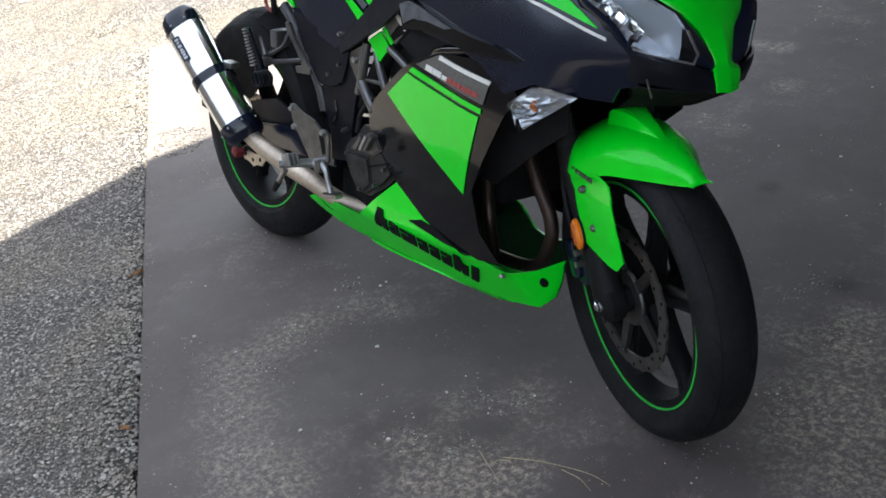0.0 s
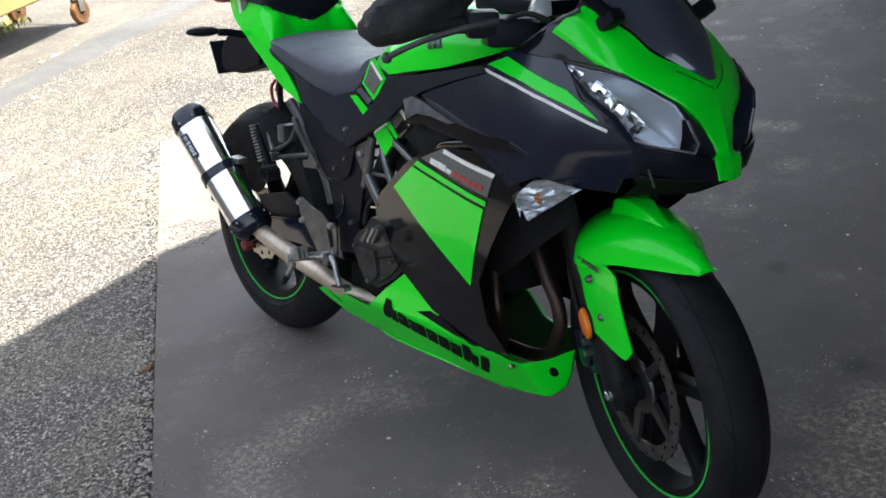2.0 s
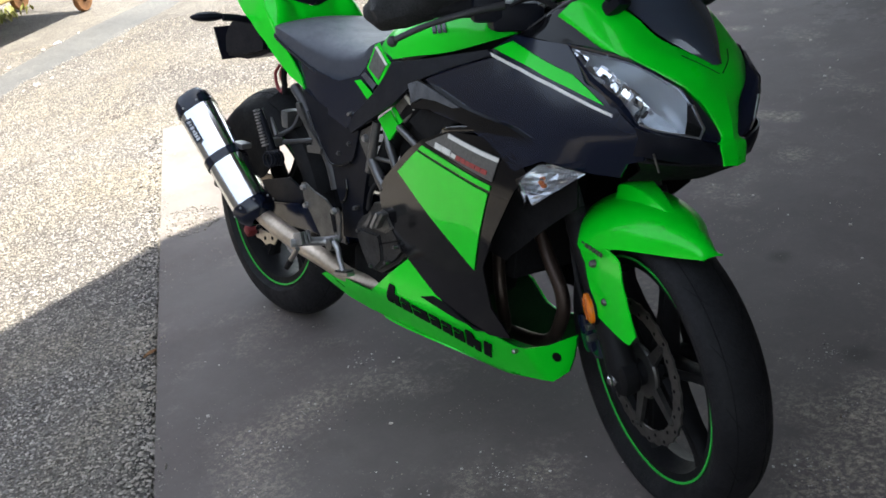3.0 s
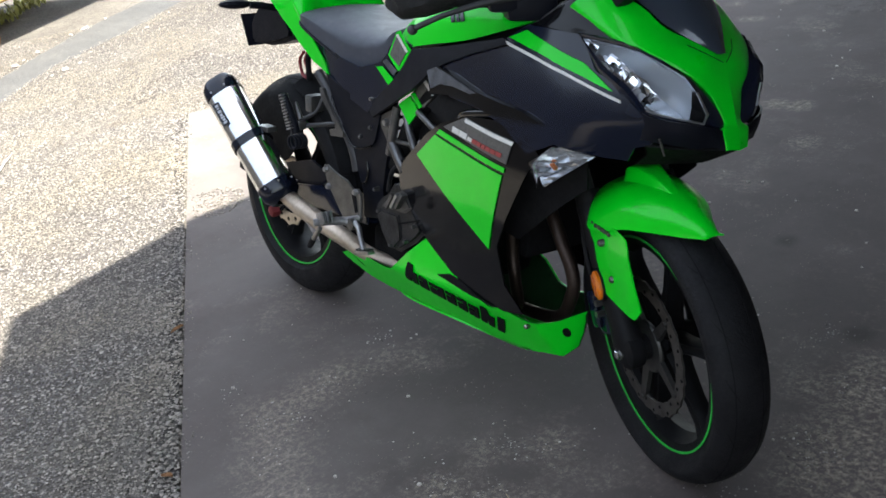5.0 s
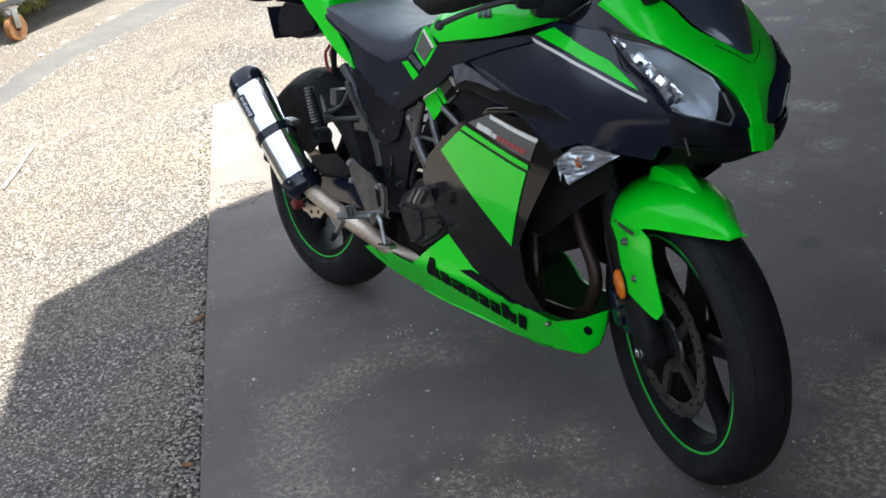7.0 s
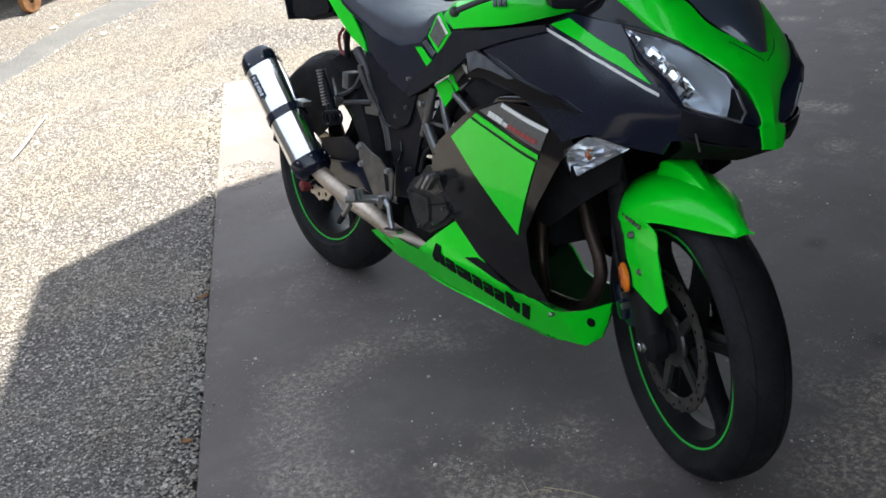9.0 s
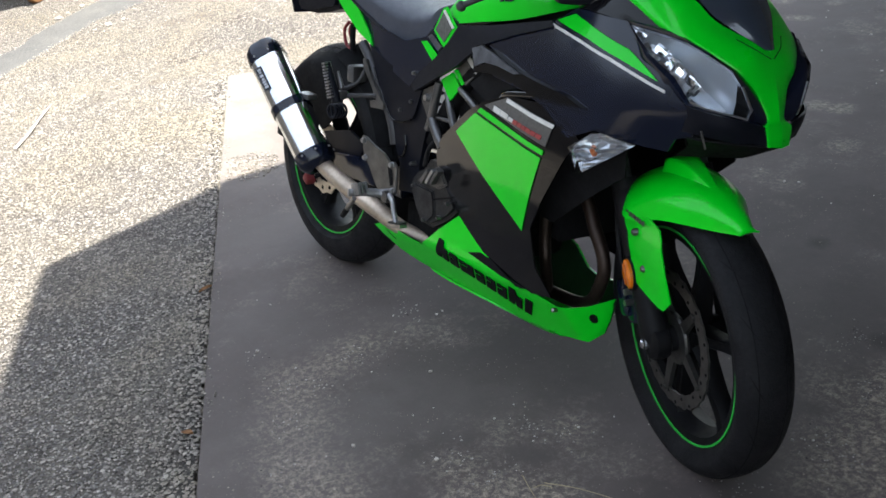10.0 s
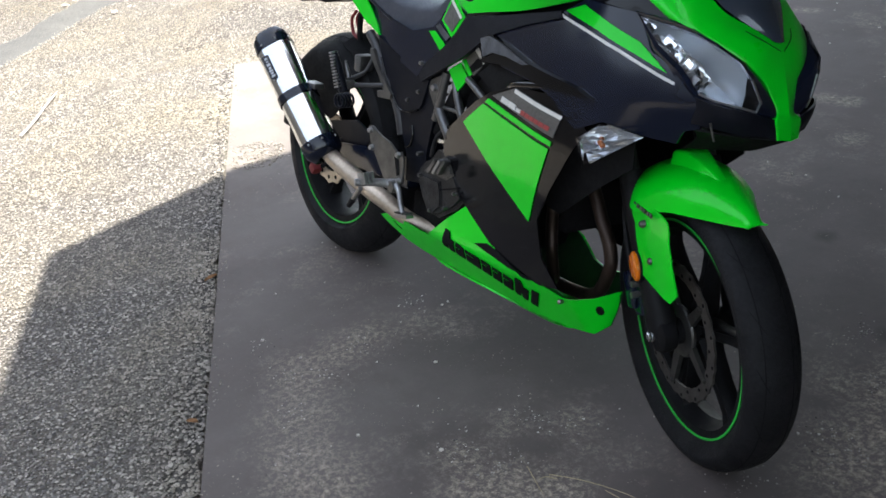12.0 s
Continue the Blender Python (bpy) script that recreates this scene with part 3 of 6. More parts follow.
def wheel(name, c, R, rc, w, rim_w, m, label, disc_y, disc_r0, disc_r1, disc_mat, spin):
    wh = part(name, lathe([(0.200, -rim_w + 0.012), (0.204, -rim_w), (0.229, -rim_w - 0.003), (0.230, -rim_w + 0.004), (0.214, -rim_w + 0.008), (0.202, -0.02),
                           (0.202, 0.02), (0.214, rim_w - 0.008), (0.230, rim_w - 0.004), (0.229, rim_w + 0.003), (0.204, rim_w), (0.200, rim_w - 0.012), (0.190, 0.0)], c, 80), WHEEL, bike, label, m=m)
    part("tyre", tyre_bm(R + (0.005 if R > 0.3 else 0.0), rc, w, c), RUBBER, wh, "worn black road tyre")
    # dark strips on the tread: the grooves' shade put in as colour
    for k in range(16):
        for sd in (-1, 1):
            cut = bmesh.new()
            rows_ = []
            for q in range(5):
                lat = radians(20 + 7 * q) * sd
                a_ = 2 * math.pi * (k + (0.5 if sd > 0 else 0)) / 16 + 0.045 * q
                r_ = R - rc + rc * math.cos(lat) + 0.0002 + (0.005 if R > 0.3 else 0.0)
                wd = 0.0045 * math.sin((q + 0.6) / 5.2 * math.pi)
                rows_.append([Vector(c) + Vector((math.cos(a_ + e / r_) * r_, w * math.sin(lat), math.sin(a_ + e / r_) * r_)) for e in (-wd / 2, wd / 2)])
            grid(cut, rows_)
            part("tread_groove_strip", cut, DARK, wh)
    for lat in (radians(27), radians(-30)):
        r_ = R - rc + rc * math.cos(lat) + 0.0003 + (0.005 if R > 0.3 else 0.0)
        y_ = w * math.sin(lat)
        part("wear_line", lathe([(r_ - 0.001, y_ - 0.0009), (r_ + 0.0002, y_ - 0.0007), (r_ + 0.0002, y_ + 0.0007), (r_ - 0.001, y_ + 0.0009)], c, 96), DARK, wh)
    tape_r = 0.2205 if R > 0.3 else 0.2185
    for s in (-1, 1):
        part("rim_tape", lathe([(tape_r, s * (rim_w + 0.001)), (tape_r + 0.0042, s * (rim_w + 0.001)), (tape_r + 0.0042, s * (rim_w + 0.0045)), (tape_r, s * (rim_w + 0.0045))], c, 96), TAPE, wh, "thin green pinstripe ring")
    part("hub", lathe([(0.012, -rim_w - 0.01), (0.032, -rim_w - 0.01), (0.036, -0.02), (0.036, 0.02), (0.032, rim_w + 0.01), (0.012, rim_w + 0.01)], c, 40), WHEEL, wh)
    for k in range(6):
        a = spin + 2 * math.pi * k / 6
        sp = bmesh.new()
        rows = []
        for rr, hw, hd in ((0.028, 0.021, 0.026), (0.07, 0.0165, 0.022), (0.13, 0.0145, 0.018), (0.175, 0.017, 0.018), (0.197, 0.024, 0.022), (0.206, 0.034, 0.024)):
            d, t = Vector((math.cos(a), 0, math.sin(a))), Vector((-math.sin(a), 0, math.cos(a)))
            o = Vector(c) + d * rr
            yv = Vector((0, 1, 0))
            rows.append([o + t * hw - yv * hd * 0.5, o + t * hw * 0.65 - yv * hd, o + t * hw * 0.3 - yv * hd * 0.75, o - t * hw * 0.3 - yv * hd * 0.75, o - t * hw * 0.65 - yv * hd, o - t * hw - yv * hd * 0.5,
                         o - t * hw + yv * hd * 0.5, o - t * hw * 0.6 + yv * hd, o + t * hw * 0.6 + yv * hd, o + t * hw + yv * hd * 0.5])
        grid(sp, rows, close=True)
        part("spoke", sp, WHEEL, wh)
    part("brake_disc", disc_bm(c, disc_y, disc_r0, disc_r1, 14 if R > 0.3 else 28, 0.007 if R > 0.3 else 0.0035), disc_mat, wh, "wavy-edged steel brake disc")
    if R < 0.3:
        # dark discs laid on the ring give the drilled holes' shade
        for k in range(28):
            a = 2 * math.pi * (k + 0.5) / 28
            rh = (disc_r0 + disc_r1) / 2 + (0.007 if k % 2 else -0.006)
            part("disc_hole", lathe([(0.0, disc_y - 0.0009), (0.0036, disc_y - 0.0009), (0.0036, disc_y + 0.001)], Vector(c) + Vector((math.cos(a) * rh, 0, math.sin(a) * rh)), 10, close=False), DARK, wh)
    carrier = bmesh.new()
    for k in range(5):
        a = spin + 0.5 + 2 * math.pi * k / 5
        d = Vector((math.cos(a), 0, math.sin(a)))
        t = Vector((-math.sin(a), 0, math.cos(a)))
        p0, p1 = Vector(c) + d * 0.03, Vector(c) + d * (disc_r0 + 0.008)
        rows = [[p0 + t * 0.013 + Vector((0, disc_y + 0.004, 0)), p0 - t * 0.013 + Vector((0, disc_y + 0.004, 0)), p0 - t * 0.013 + Vector((0, disc_y + 0.014, 0)), p0 + t * 0.013 + Vector((0, disc_y + 0.014, 0))],
                [p1 + t * 0.008 + Vector((0, disc_y - 0.003, 0)), p1 - t * 0.008 + Vector((0, disc_y - 0.003, 0)), p1 - t * 0.008 + Vector((0, disc_y + 0.006, 0)), p1 + t * 0.008 + Vector((0, disc_y + 0.006, 0))]]
        vs = grid(carrier, rows, close=True)
        carrier.faces.new(vs[0])
        carrier.faces.new(vs[1])
        lathe([(0.0, disc_y - 0.006), (0.005, disc_y - 0.006), (0.005, disc_y), (0.0, disc_y)], p1 - Vector((0, 0, 0)), 10, bm=carrier, close=False)
    lathe([(0.026, disc_y + 0.002), (0.052, disc_y + 0.002), (0.055, disc_y + 0.006), (0.052, disc_y + 0.012), (0.026, disc_y + 0.012)], c, 36, bm=carrier)
    part("disc_carrier", carrier, CARRIER if R < 0.3 else DARK, wh)
    return wh


wheel("front_wheel", FA, R_FRONT, 0.034, W_FRONT, 0.0345, TURNED, "black cast front wheel with green rim stripe", -0.052, 0.115, 0.146, DISC, radians(15))
wheel("rear_wheel", RA, R_REAR, 0.070, W_REAR, 0.053, Matrix(), "black cast rear wheel with green rim stripe", -0.078, 0.070, 0.110, DISCR, radians(-2))
part("rear_sprocket", disc_bm(RA, 0.082, 0.045, 0.105, 42, 0.006, 0.006), DARK, bike, "dark steel rear sprocket")

# front fork and axle
for s in (-1, 1):
    foot = FA + Vector((0, s * 0.084, 0))
    low = tube([foot - AXIS * 0.03, foot + AXIS * 0.02, foot + AXIS * 0.05, foot + AXIS * 0.30, foot + AXIS * 0.31], [0.022, 0.031, 0.0285, 0.0275, 0.024], 20, 20, False)
    leg = part("fork_slider", low, WHEEL, bike, m=TURNED)
    part("stanchion", tube([foot + AXIS * 0.30, foot + AXIS * 0.66], 0.0185, 2, 18, False), GREY, leg)
    part("dust_seal", lathe([(0.018, -0.012), (0.026, -0.012), (0.026, 0.012), (0.018, 0.012)], (0, 0, 0), 20), RUBBER, leg,
         m=Matrix.Translation(foot + AXIS * 0.315) @ AXIS.to_track_quat("Y", "Z").to_matrix().to_4x4())
    part("axle_clamp", lathe([(0.010, s * 0.040), (0.026, s * 0.042), (0.027, s * 0.064), (0.035, s * 0.070), (0.037, s * 0.080), (0.035, s * 0.098), (0.026, s * 0.104), (0.010, s * 0.105)], foot - Vector((0, s * 0.084, 0)), 28), WHEEL, leg)
    part("pinch_bolt", lathe([(0.0, s * 0.107), (0.005, s * 0.107), (0.006, s * 0.100)], foot - Vector((0.022, s * 0.084, 0.006)), 8, close=False), STEEL, leg, smooth=False)
part("axle", lathe([(0.0, -0.112), (0.011, -0.112), (0.011, 0.112), (0.0, 0.112)], FA, 20, close=False), STEEL, bike, m=TURNED)
nut = lathe([(0.0, -0.119), (0.007, -0.119), (0.0095, -0.117), (0.010, -0.108), (0.0135, -0.108), (0.0135, -0.105), (0.0, -0.105)], FA, 6, close=False)
part("axle_nut", nut, CHROME, bike, "bright steel axle nut", smooth=False, m=TURNED)

# front brake calliper behind the fork leg
cal = box((0.055, 0.05, 0.12), (1.300, -0.070, 0.350), 0.012, m=Matrix.Rotation(radians(-20), 4, "Y"))
box((0.04, 0.06, 0.08), (1.285, -0.075, 0.340), 0.012, m=Matrix.Rotation(radians(-20), 4, "Y"), bm=cal)
calliper = part("brake_calliper", cal, BLACK, bike, m=TURNED)
for x, z in ((1.318, 0.368), (1.318, 0.344)):
    part("bolt", lathe([(0.0, -0.112), (0.007, -0.112), (0.007, -0.09), (0.0, -0.09)], (x, 0, z), 6, close=False), STEEL, calliper, smooth=False)
part("brake_hose", tube([(1.27, -0.09, 0.38), (1.245, -0.09, 0.47), (1.235, -0.085, 0.60), (1.20, -0.08, 0.75)], 0.0055, 20, 8), RUBBER, bike, m=TURNED)

# front mudguard: a saddle over the tyre with a leg down each fork slider
rows = []
for deg, rc_, drop, half in ((56, 0.345, 0.004, 0.02), (58.5, 0.343, 0.019, 0.021), (63, 0.341, 0.035, 0.034), (69, 0.337, 0.048, 0.049), (76, 0.335, 0.057, 0.071), (87, 0.335, 0.072, 0.09), (99, 0.337, 0.089, 0.107), (110, 0.337, 0.08, 0.113), (117, 0.335, 0.048, 0.083), (122, 0.333, 0.019, 0.049)):
    a = radians(deg)
    row = []
    for k in range(-4, 5):
        u = k / 4
        r_ = rc_ - drop * (0.45 * abs(u) ** 1.6 + 0.55 * abs(u) ** 3)
        row.append(FA + Vector((math.cos(a) * r_, half * 0.5 * (u + math.sin(u * math.pi / 2)), math.sin(a) * r_)))
    rows.append(row)
guard = part("front_mudguard", patch(rows, 30, 24, 0.003), GREEN, bike, "glossy lime green front mudguard", m=TURNED)
spine = []
for deg, rt, sw in ((76, 0.330, 0.007), (82, 0.338, 0.010), (88, 0.347, 0.014), (94, 0.355, 0.019), (99, 0.358, 0.024), (102, 0.352, 0.026), (103.5, 0.333, 0.026)):
    a = radians(deg)
    spine.append([FA + Vector((math.cos(a) * r_, y, math.sin(a) * r_)) for y, r_ in ((-sw - 0.014, 0.324), (-sw - 0.004, rt - 0.006), (-sw, rt), (0, rt + 0.001), (sw, rt), (sw + 0.004, rt - 0.006), (sw + 0.014, 0.324))])
part("guard_spine", patch(spine, 24, 24, 0.003), GREEN, guard, "raised flat-topped spine along the mudguard")
leg_line = [(1.291, 0.540), (1.331, 0.506), (1.349, 0.462), (1.369, 0.412), (1.430, 0.402), (1.480, 0.396), (1.497, 0.417), (1.479, 0.488), (1.462, 0.530), (1.448, 0.545), (1.430, 0.549), (1.405, 0.552), (1.350, 0.556), (1.314, 0.554), (1.297, 0.551)]
for s in (-1, 1):
    bm = drape(leg_line if s < 0 else [(1.34 + (x - 1.42) * 0.6, min(z, 0.50 + 0.2 * (z - 0.50))) for x, z in leg_line], 0, lambda x, z: level(((0.39, 0.112), (0.475, 0.112), (0.52, 0.107), (0.564, 0.094), (0.61, 0.070)), z) - 0.30 * max(0.0, x - 1.47), 0.003, 0.015, s)
    leg = part("mudguard_leg", bm, GREEN, guard)
    for x, z in ((1.368, 0.517), (1.405, 0.454)):
        part("screw", lathe([(0.0, s * (0.118)), (0.005, s * (0.117)), (0.0075, s * (0.113)), (0.0075, s * 0.098)], (x, 0, z), 14, close=False), CAST, guard)
    if s < 0:
        for k in range(6):
            part("letter_bar", box((0.010, 0.002, 0.008), (1.330 + 0.0135 * k, -0.1080, 0.545 - 0.0003 * k), 0.0005, m=Matrix.Rotation(radians(-14), 4, "X")), CAST, guard)
reflector = lathe([(0.0, -0.142), (0.016, -0.142), (0.021, -0.139), (0.022, -0.132), (0.0, -0.132)], (0, 0, 0), 28, close=False)
REF_M = TURNED @ Matrix.Translation((1.350, 0.018, 0.423)) @ Matrix.Rotation(radians(-16), 4, "Y") @ Matrix.Diagonal((0.85, 1, 1.4, 1))
refl = part("side_reflector", reflector, AMBER, bike, "oval amber side reflector", m=REF_M)
back = lathe([(0.0, -0.133), (0.0245, -0.135), (0.0245, -0.126), (0.0, -0.126)], (0, 0, 0), 28, close=False)
part("backing", back, PLAST, refl)
for a in (35, -35):
    part("lens_rib", box((0.003, 0.001, 0.036), (0, -0.1423, 0), 0.0004, m=Matrix.Rotation(radians(a), 4, "Y")), BULB, refl)

# yokes, bars and headstock
top = FA + AXIS * 0.64
yk = box((0.07, 0.24, 0.03), top, 0.01, m=Matrix.Rotation(radians(-26), 4, "Y"))
box((0.07, 0.24, 0.035), FA + AXIS * 0.47, 0.01, m=Matrix.Rotation(radians(-26), 4, "Y"), bm=yk)
part("fork_yoke", yk, BLACK, bike, m=TURNED)
for s in (-1, 1):
    p0, p1 = Vector((1.150, s * 0.105, 0.940)), Vector((1.010, s * 0.322, 0.945))
    bar = part("handlebar", tube([p0, p1], 0.011, 2, 14, False), BLACK, bike)
    q = p0.lerp(p1, 0.48)
    part("grip", tube([q, p1 + (p1 - p0) * 0.02], 0.0165, 6, 16), RUBBER, bar)
    part("bar_end", tube([p1, p1 + (p1 - p0) * 0.04], [0.014, 0.015, 0.012], 6, 16), BLACK, bar)
    lev = [(1.135, s * 0.19, 0.952), (1.105, s * 0.25, 0.940), (1.060, s * 0.31, 0.918), (1.008, s * 0.345, 0.890)]
    part("lever", tube(lev, [0.008, 0.0065, 0.0055, 0.006], 20, 10), GREY, bar, "grey-black brake lever" if s < 0 else "grey-black clutch lever")
    ball = bmesh.new()
    bmesh.ops.create_uvsphere(ball, u_segments=14, v_segments=10, radius=0.0105, matrix=Matrix.Translation((1.004, s * 0.347, 0.887)))
    part("lever_ball", ball, GREY, bar)
    part("switch_block", box((0.055, 0.06, 0.05), (1.10, s * 0.20, 0.945), 0.01, m=Matrix.Rotation(radians(32 * s), 4, "Z")), PLAST, bar)
    part("cable", tube([(1.11, s * 0.19, 0.93), (1.17, s * 0.16, 0.965), (1.20, s * 0.10, 0.93), (1.17, s * 0.06, 0.86)], 0.004, 18, 8), RUBBER, bar)
part("brake_reservoir", box((0.052, 0.034, 0.040), (1.172, -0.122, 0.968), 0.012, m=Matrix.Rotation(radians(-25), 4, "Z") @ Matrix.Rotation(radians(-22), 4, "Y")), BOWL, bike, "small pale brake fluid reservoir")
part("key_shroud", box((0.20, 0.15, 0.030), (1.055, -0.025, 0.968), 0.010), PLAST, bike)
part("ignition_block", box((0.13, 0.20, 0.05), (1.145, 0, 0.918), 0.014), PLAST, bike)
part("bar_clamp", box((0.07, 0.10, 0.055), (1.120, -0.150, 0.930), 0.014, m=Matrix.Rotation(radians(-30), 4, "Z")), PLAST, bike)
part("master_cylinder", tube([(1.150, -0.115, 0.930), (1.105, -0.190, 0.945)], [0.018, 0.015], 4, 12, False), BLACK, bike)
part("brake_line", tube([(1.120, -0.170, 0.950), (1.185, -0.150, 0.965), (1.225, -0.110, 0.925), (1.215, -0.080, 0.86)], 0.005, 18, 8), RUBBER, bike)
part("clear_hose", tube([(1.094, -0.126, 0.922), (1.104, -0.123, 0.897)], 0.009, 2, 10, False), CLEAR, bike)

# ---------- fairing ----------
UPPER = [(0.845, 0.790), (0.93, 0.812), (1.080, 0.858), (1.144, 0.898), (1.278, 0.893), (1.335, 0.843), (1.383, 0.802), (1.420, 0.766), (1.440, 0.745), (1.438, 0.722), (1.425, 0.705), (1.40, 0.697),
         (1.380, 0.668), (1.345, 0.672), (1.268, 0.690), (1.202, 0.661), (1.128, 0.704), (1.05, 0.722), (0.930, 0.728)]
MID = [(0.677, 0.513), (0.715, 0.548), (0.781, 0.594), (0.840, 0.635), (0.904, 0.669), (1.000, 0.701), (1.132, 0.712), (1.203, 0.690), (1.239, 0.660), (1.204, 0.624), (1.125, 0.504), (1.086, 0.440), (1.092, 0.354), (1.140, 0.300), (1.069, 0.285),
       (0.908, 0.300), (0.782, 0.366), (0.707, 0.406), (0.673, 0.459)]
TRI = [(0.786, 0.576), (0.879, 0.639), (1.132, 0.604), (1.058, 0.427)]
TRI_LINE = [(0.887, 0.6445), (0.901, 0.655), (1.140, 0.621), (1.138, 0.611)]
STICKER = [(0.915, 0.664), (1.000, 0.698), (1.164, 0.679), (1.145, 0.630)]
STICK_LINE = [(1.004, 0.697), (1.0, 0.689), (1.163, 0.670), (1.167, 0.678)]
WEDGE = [(1.101, 0.870), (1.147, 0.888), (1.301, 0.845), (1.339, 0.822), (1.370, 0.800), (1.295, 0.824), (1.207, 0.848)]
STRIPE = [(1.088, 0.8640), (1.185, 0.8450), (1.267, 0.8262), (1.332, 0.8052), (1.388, 0.7865), (1.389, 0.7810), (1.332, 0.7998), (1.266, 0.8208), (1.185, 0.8396), (1.089, 0.8588)]
KNEE = [(0.545, 0.632), (0.576, 0.663), (0.673, 0.723), (0.720, 0.766), (0.749, 0.803), (0.866, 0.822), (1.089, 0.867), (1.102, 0.857), (0.992, 0.825), (0.899, 0.793), (0.854, 0.774), (0.769, 0.717), (0.662, 0.666), (0.561, 0.618)]
INTAKE = [(0.840, 0.770), (0.878, 0.786), (0.930, 0.780), (1.042, 0.757), (1.190, 0.742), (1.240, 0.728), (1.090, 0.722), (1.029, 0.733), (0.966, 0.738), (0.866, 0.727)]
for s in (-1, 1):
    up = part("upper_fairing", drape(UPPER, 0.0, upper_width, cell=0.02, side=s), BLACK, bike, "satin black upper side fairing")
    part("green_flash", drape(WEDGE, 0.003, thick=0.002, side=s), GREEN, up)
    part("white_stripe", drape(STRIPE, 0.005, thick=0.002, side=s), WHITE, up)
    part("air_scoop", drape(INTAKE, 0.012, thick=0.014, side=s), GLOSS, up, "glossy black air scoop")
    # dark sheet standing for the shade inside the scoop's opening
    part("scoop_mouth", drape([(0.818, 0.688), (0.872, 0.724), (0.966, 0.737), (1.029, 0.732), (1.090, 0.723), (1.283, 0.718), (1.147, 0.708), (1.02, 0.700), (0.943, 0.682), (0.905, 0.664)], -0.012, thick=0.002, cell=0.02, side=s), DARK, up)
    # pale lip: scuffs, with the gloss highlight painted in
    part("scoop_lip", drape([(0.846, 0.772), (0.878, 0.783), (0.930, 0.777), (0.998, 0.764), (1.042, 0.755), (1.025, 0.751), (0.961, 0.756), (0.905, 0.753), (0.872, 0.738)], 0.016, thick=0.006, cell=0.02, side=s), BLUEGREY, up, "scuffed scoop lip, its sky sheen painted grey")
    mid = part("side_fairing", drape(MID, 0.0, side=s), GLOSS, bike, "glossy black side fairing with lime green flash")
    part("green_flash", drape(TRI, 0.003, thick=0.002, side=s), GREEN, mid)
    part("green_line", drape(TRI_LINE, 0.003, thick=0.002, side=s), GREEN, mid)
    part("sticker", drape(STICKER, 0.003, thick=0.002, side=s), STICK, mid)
    for x, w_, h_, col_ in ((0.953, 0.026, 0.0115, WHITE), (0.981, 0.028, 0.0115, WHITE), (1.012, 0.016, 0.008, WHITE), (1.031, 0.014, 0.009, RED), (1.048, 0.014, 0.009, RED), (1.065, 0.012, 0.009, RED), (1.080, 0.014, 0.009, RED), (1.097, 0.014, 0.009, RED), (1.114, 0.016, 0.009, RED)):
        z = 0.6605 - 0.112 * (x - 0.953)
        part("letter_bar", drape([(x, z), (x + w_, z - w_ * 0.12), (x + w_ + 0.004, z + h_ - w_ * 0.12), (x + 0.004, z + h_)], 0.0045, thick=0.0015, cell=0.02, side=s), col_, mid)
    part("white_stripe", drape(STICK_LINE, 0.0045, thick=0.0015, side=s), WHITE, mid)
    part("knee_cover", drape(KNEE, 0.006, thick=0.012, side=s), PLAST, bike, "satin black frame and knee cover")
    # dark sheet added behind the openings for the unlit inside of the fairing
    inner = [(0.70, 0.50), (0.72, 0.79), (0.86, 0.835), (1.12, 0.895), (1.24, 0.89), (1.30, 0.72), (1.30, 0.60), (1.10, 0.45)]
    part("inner_panel", drape(inner, -0.05, side=s), DARK, bike)

# belly pan, both flanks meeting at a keel
BELLY = [(0.366, 0.225), (0.40, 0.240), (0.50, 0.248), (0.615, 0.250), (0.690, 0.312), (0.769, 0.371), (0.840, 0.336), (0.907, 0.308), (1.022, 0.278), (1.065, 0.292), (1.141, 0.279), (1.168, 0.284), (1.191, 0.288), (1.220, 0.307), (1.218, 0.285), (1.212, 0.257), (1.202, 0.223), (1.184, 0.202),
         (1.168, 0.203), (1.120, 0.195), (0.964, 0.177), (0.800, 0.174), (0.647, 0.173), (0.540, 0.175), (0.466, 0.183), (0.400, 0.205)]
# the far flank is cut away behind the side stand
BELLY_FAR = [(0.366, 0.225), (0.50, 0.236), (0.615, 0.245), (0.700, 0.300), (0.769, 0.312), (0.843, 0.276), (0.913, 0.244), (0.960, 0.236), (1.04, 0.246), (1.141, 0.262), (1.202, 0.288), (1.220, 0.307), (1.218, 0.285), (1.212, 0.257), (1.202, 0.223), (1.184, 0.202), (1.120, 0.195), (0.964, 0.177), (0.647, 0.173), (0.466, 0.171), (0.381, 0.204)]
GLYPH_LOW = ((0, 0), (1, 0), (1, 0.80), (0, 0.80), (0, 0.58), (0.6, 0.58), (0.6, 0.44), (0, 0.44))
GLYPH_TALL = ((0, 0), (0.40, 0), (0.40, 0.24), (0.56, 0.24), (0.62, 0), (1, 0), (1, 0.74), (0.62, 0.74), (0.40, 1.12), (0, 1.12))
GLYPH_THIN = ((0, 0), (1, 0), (1, 1), (0, 1))
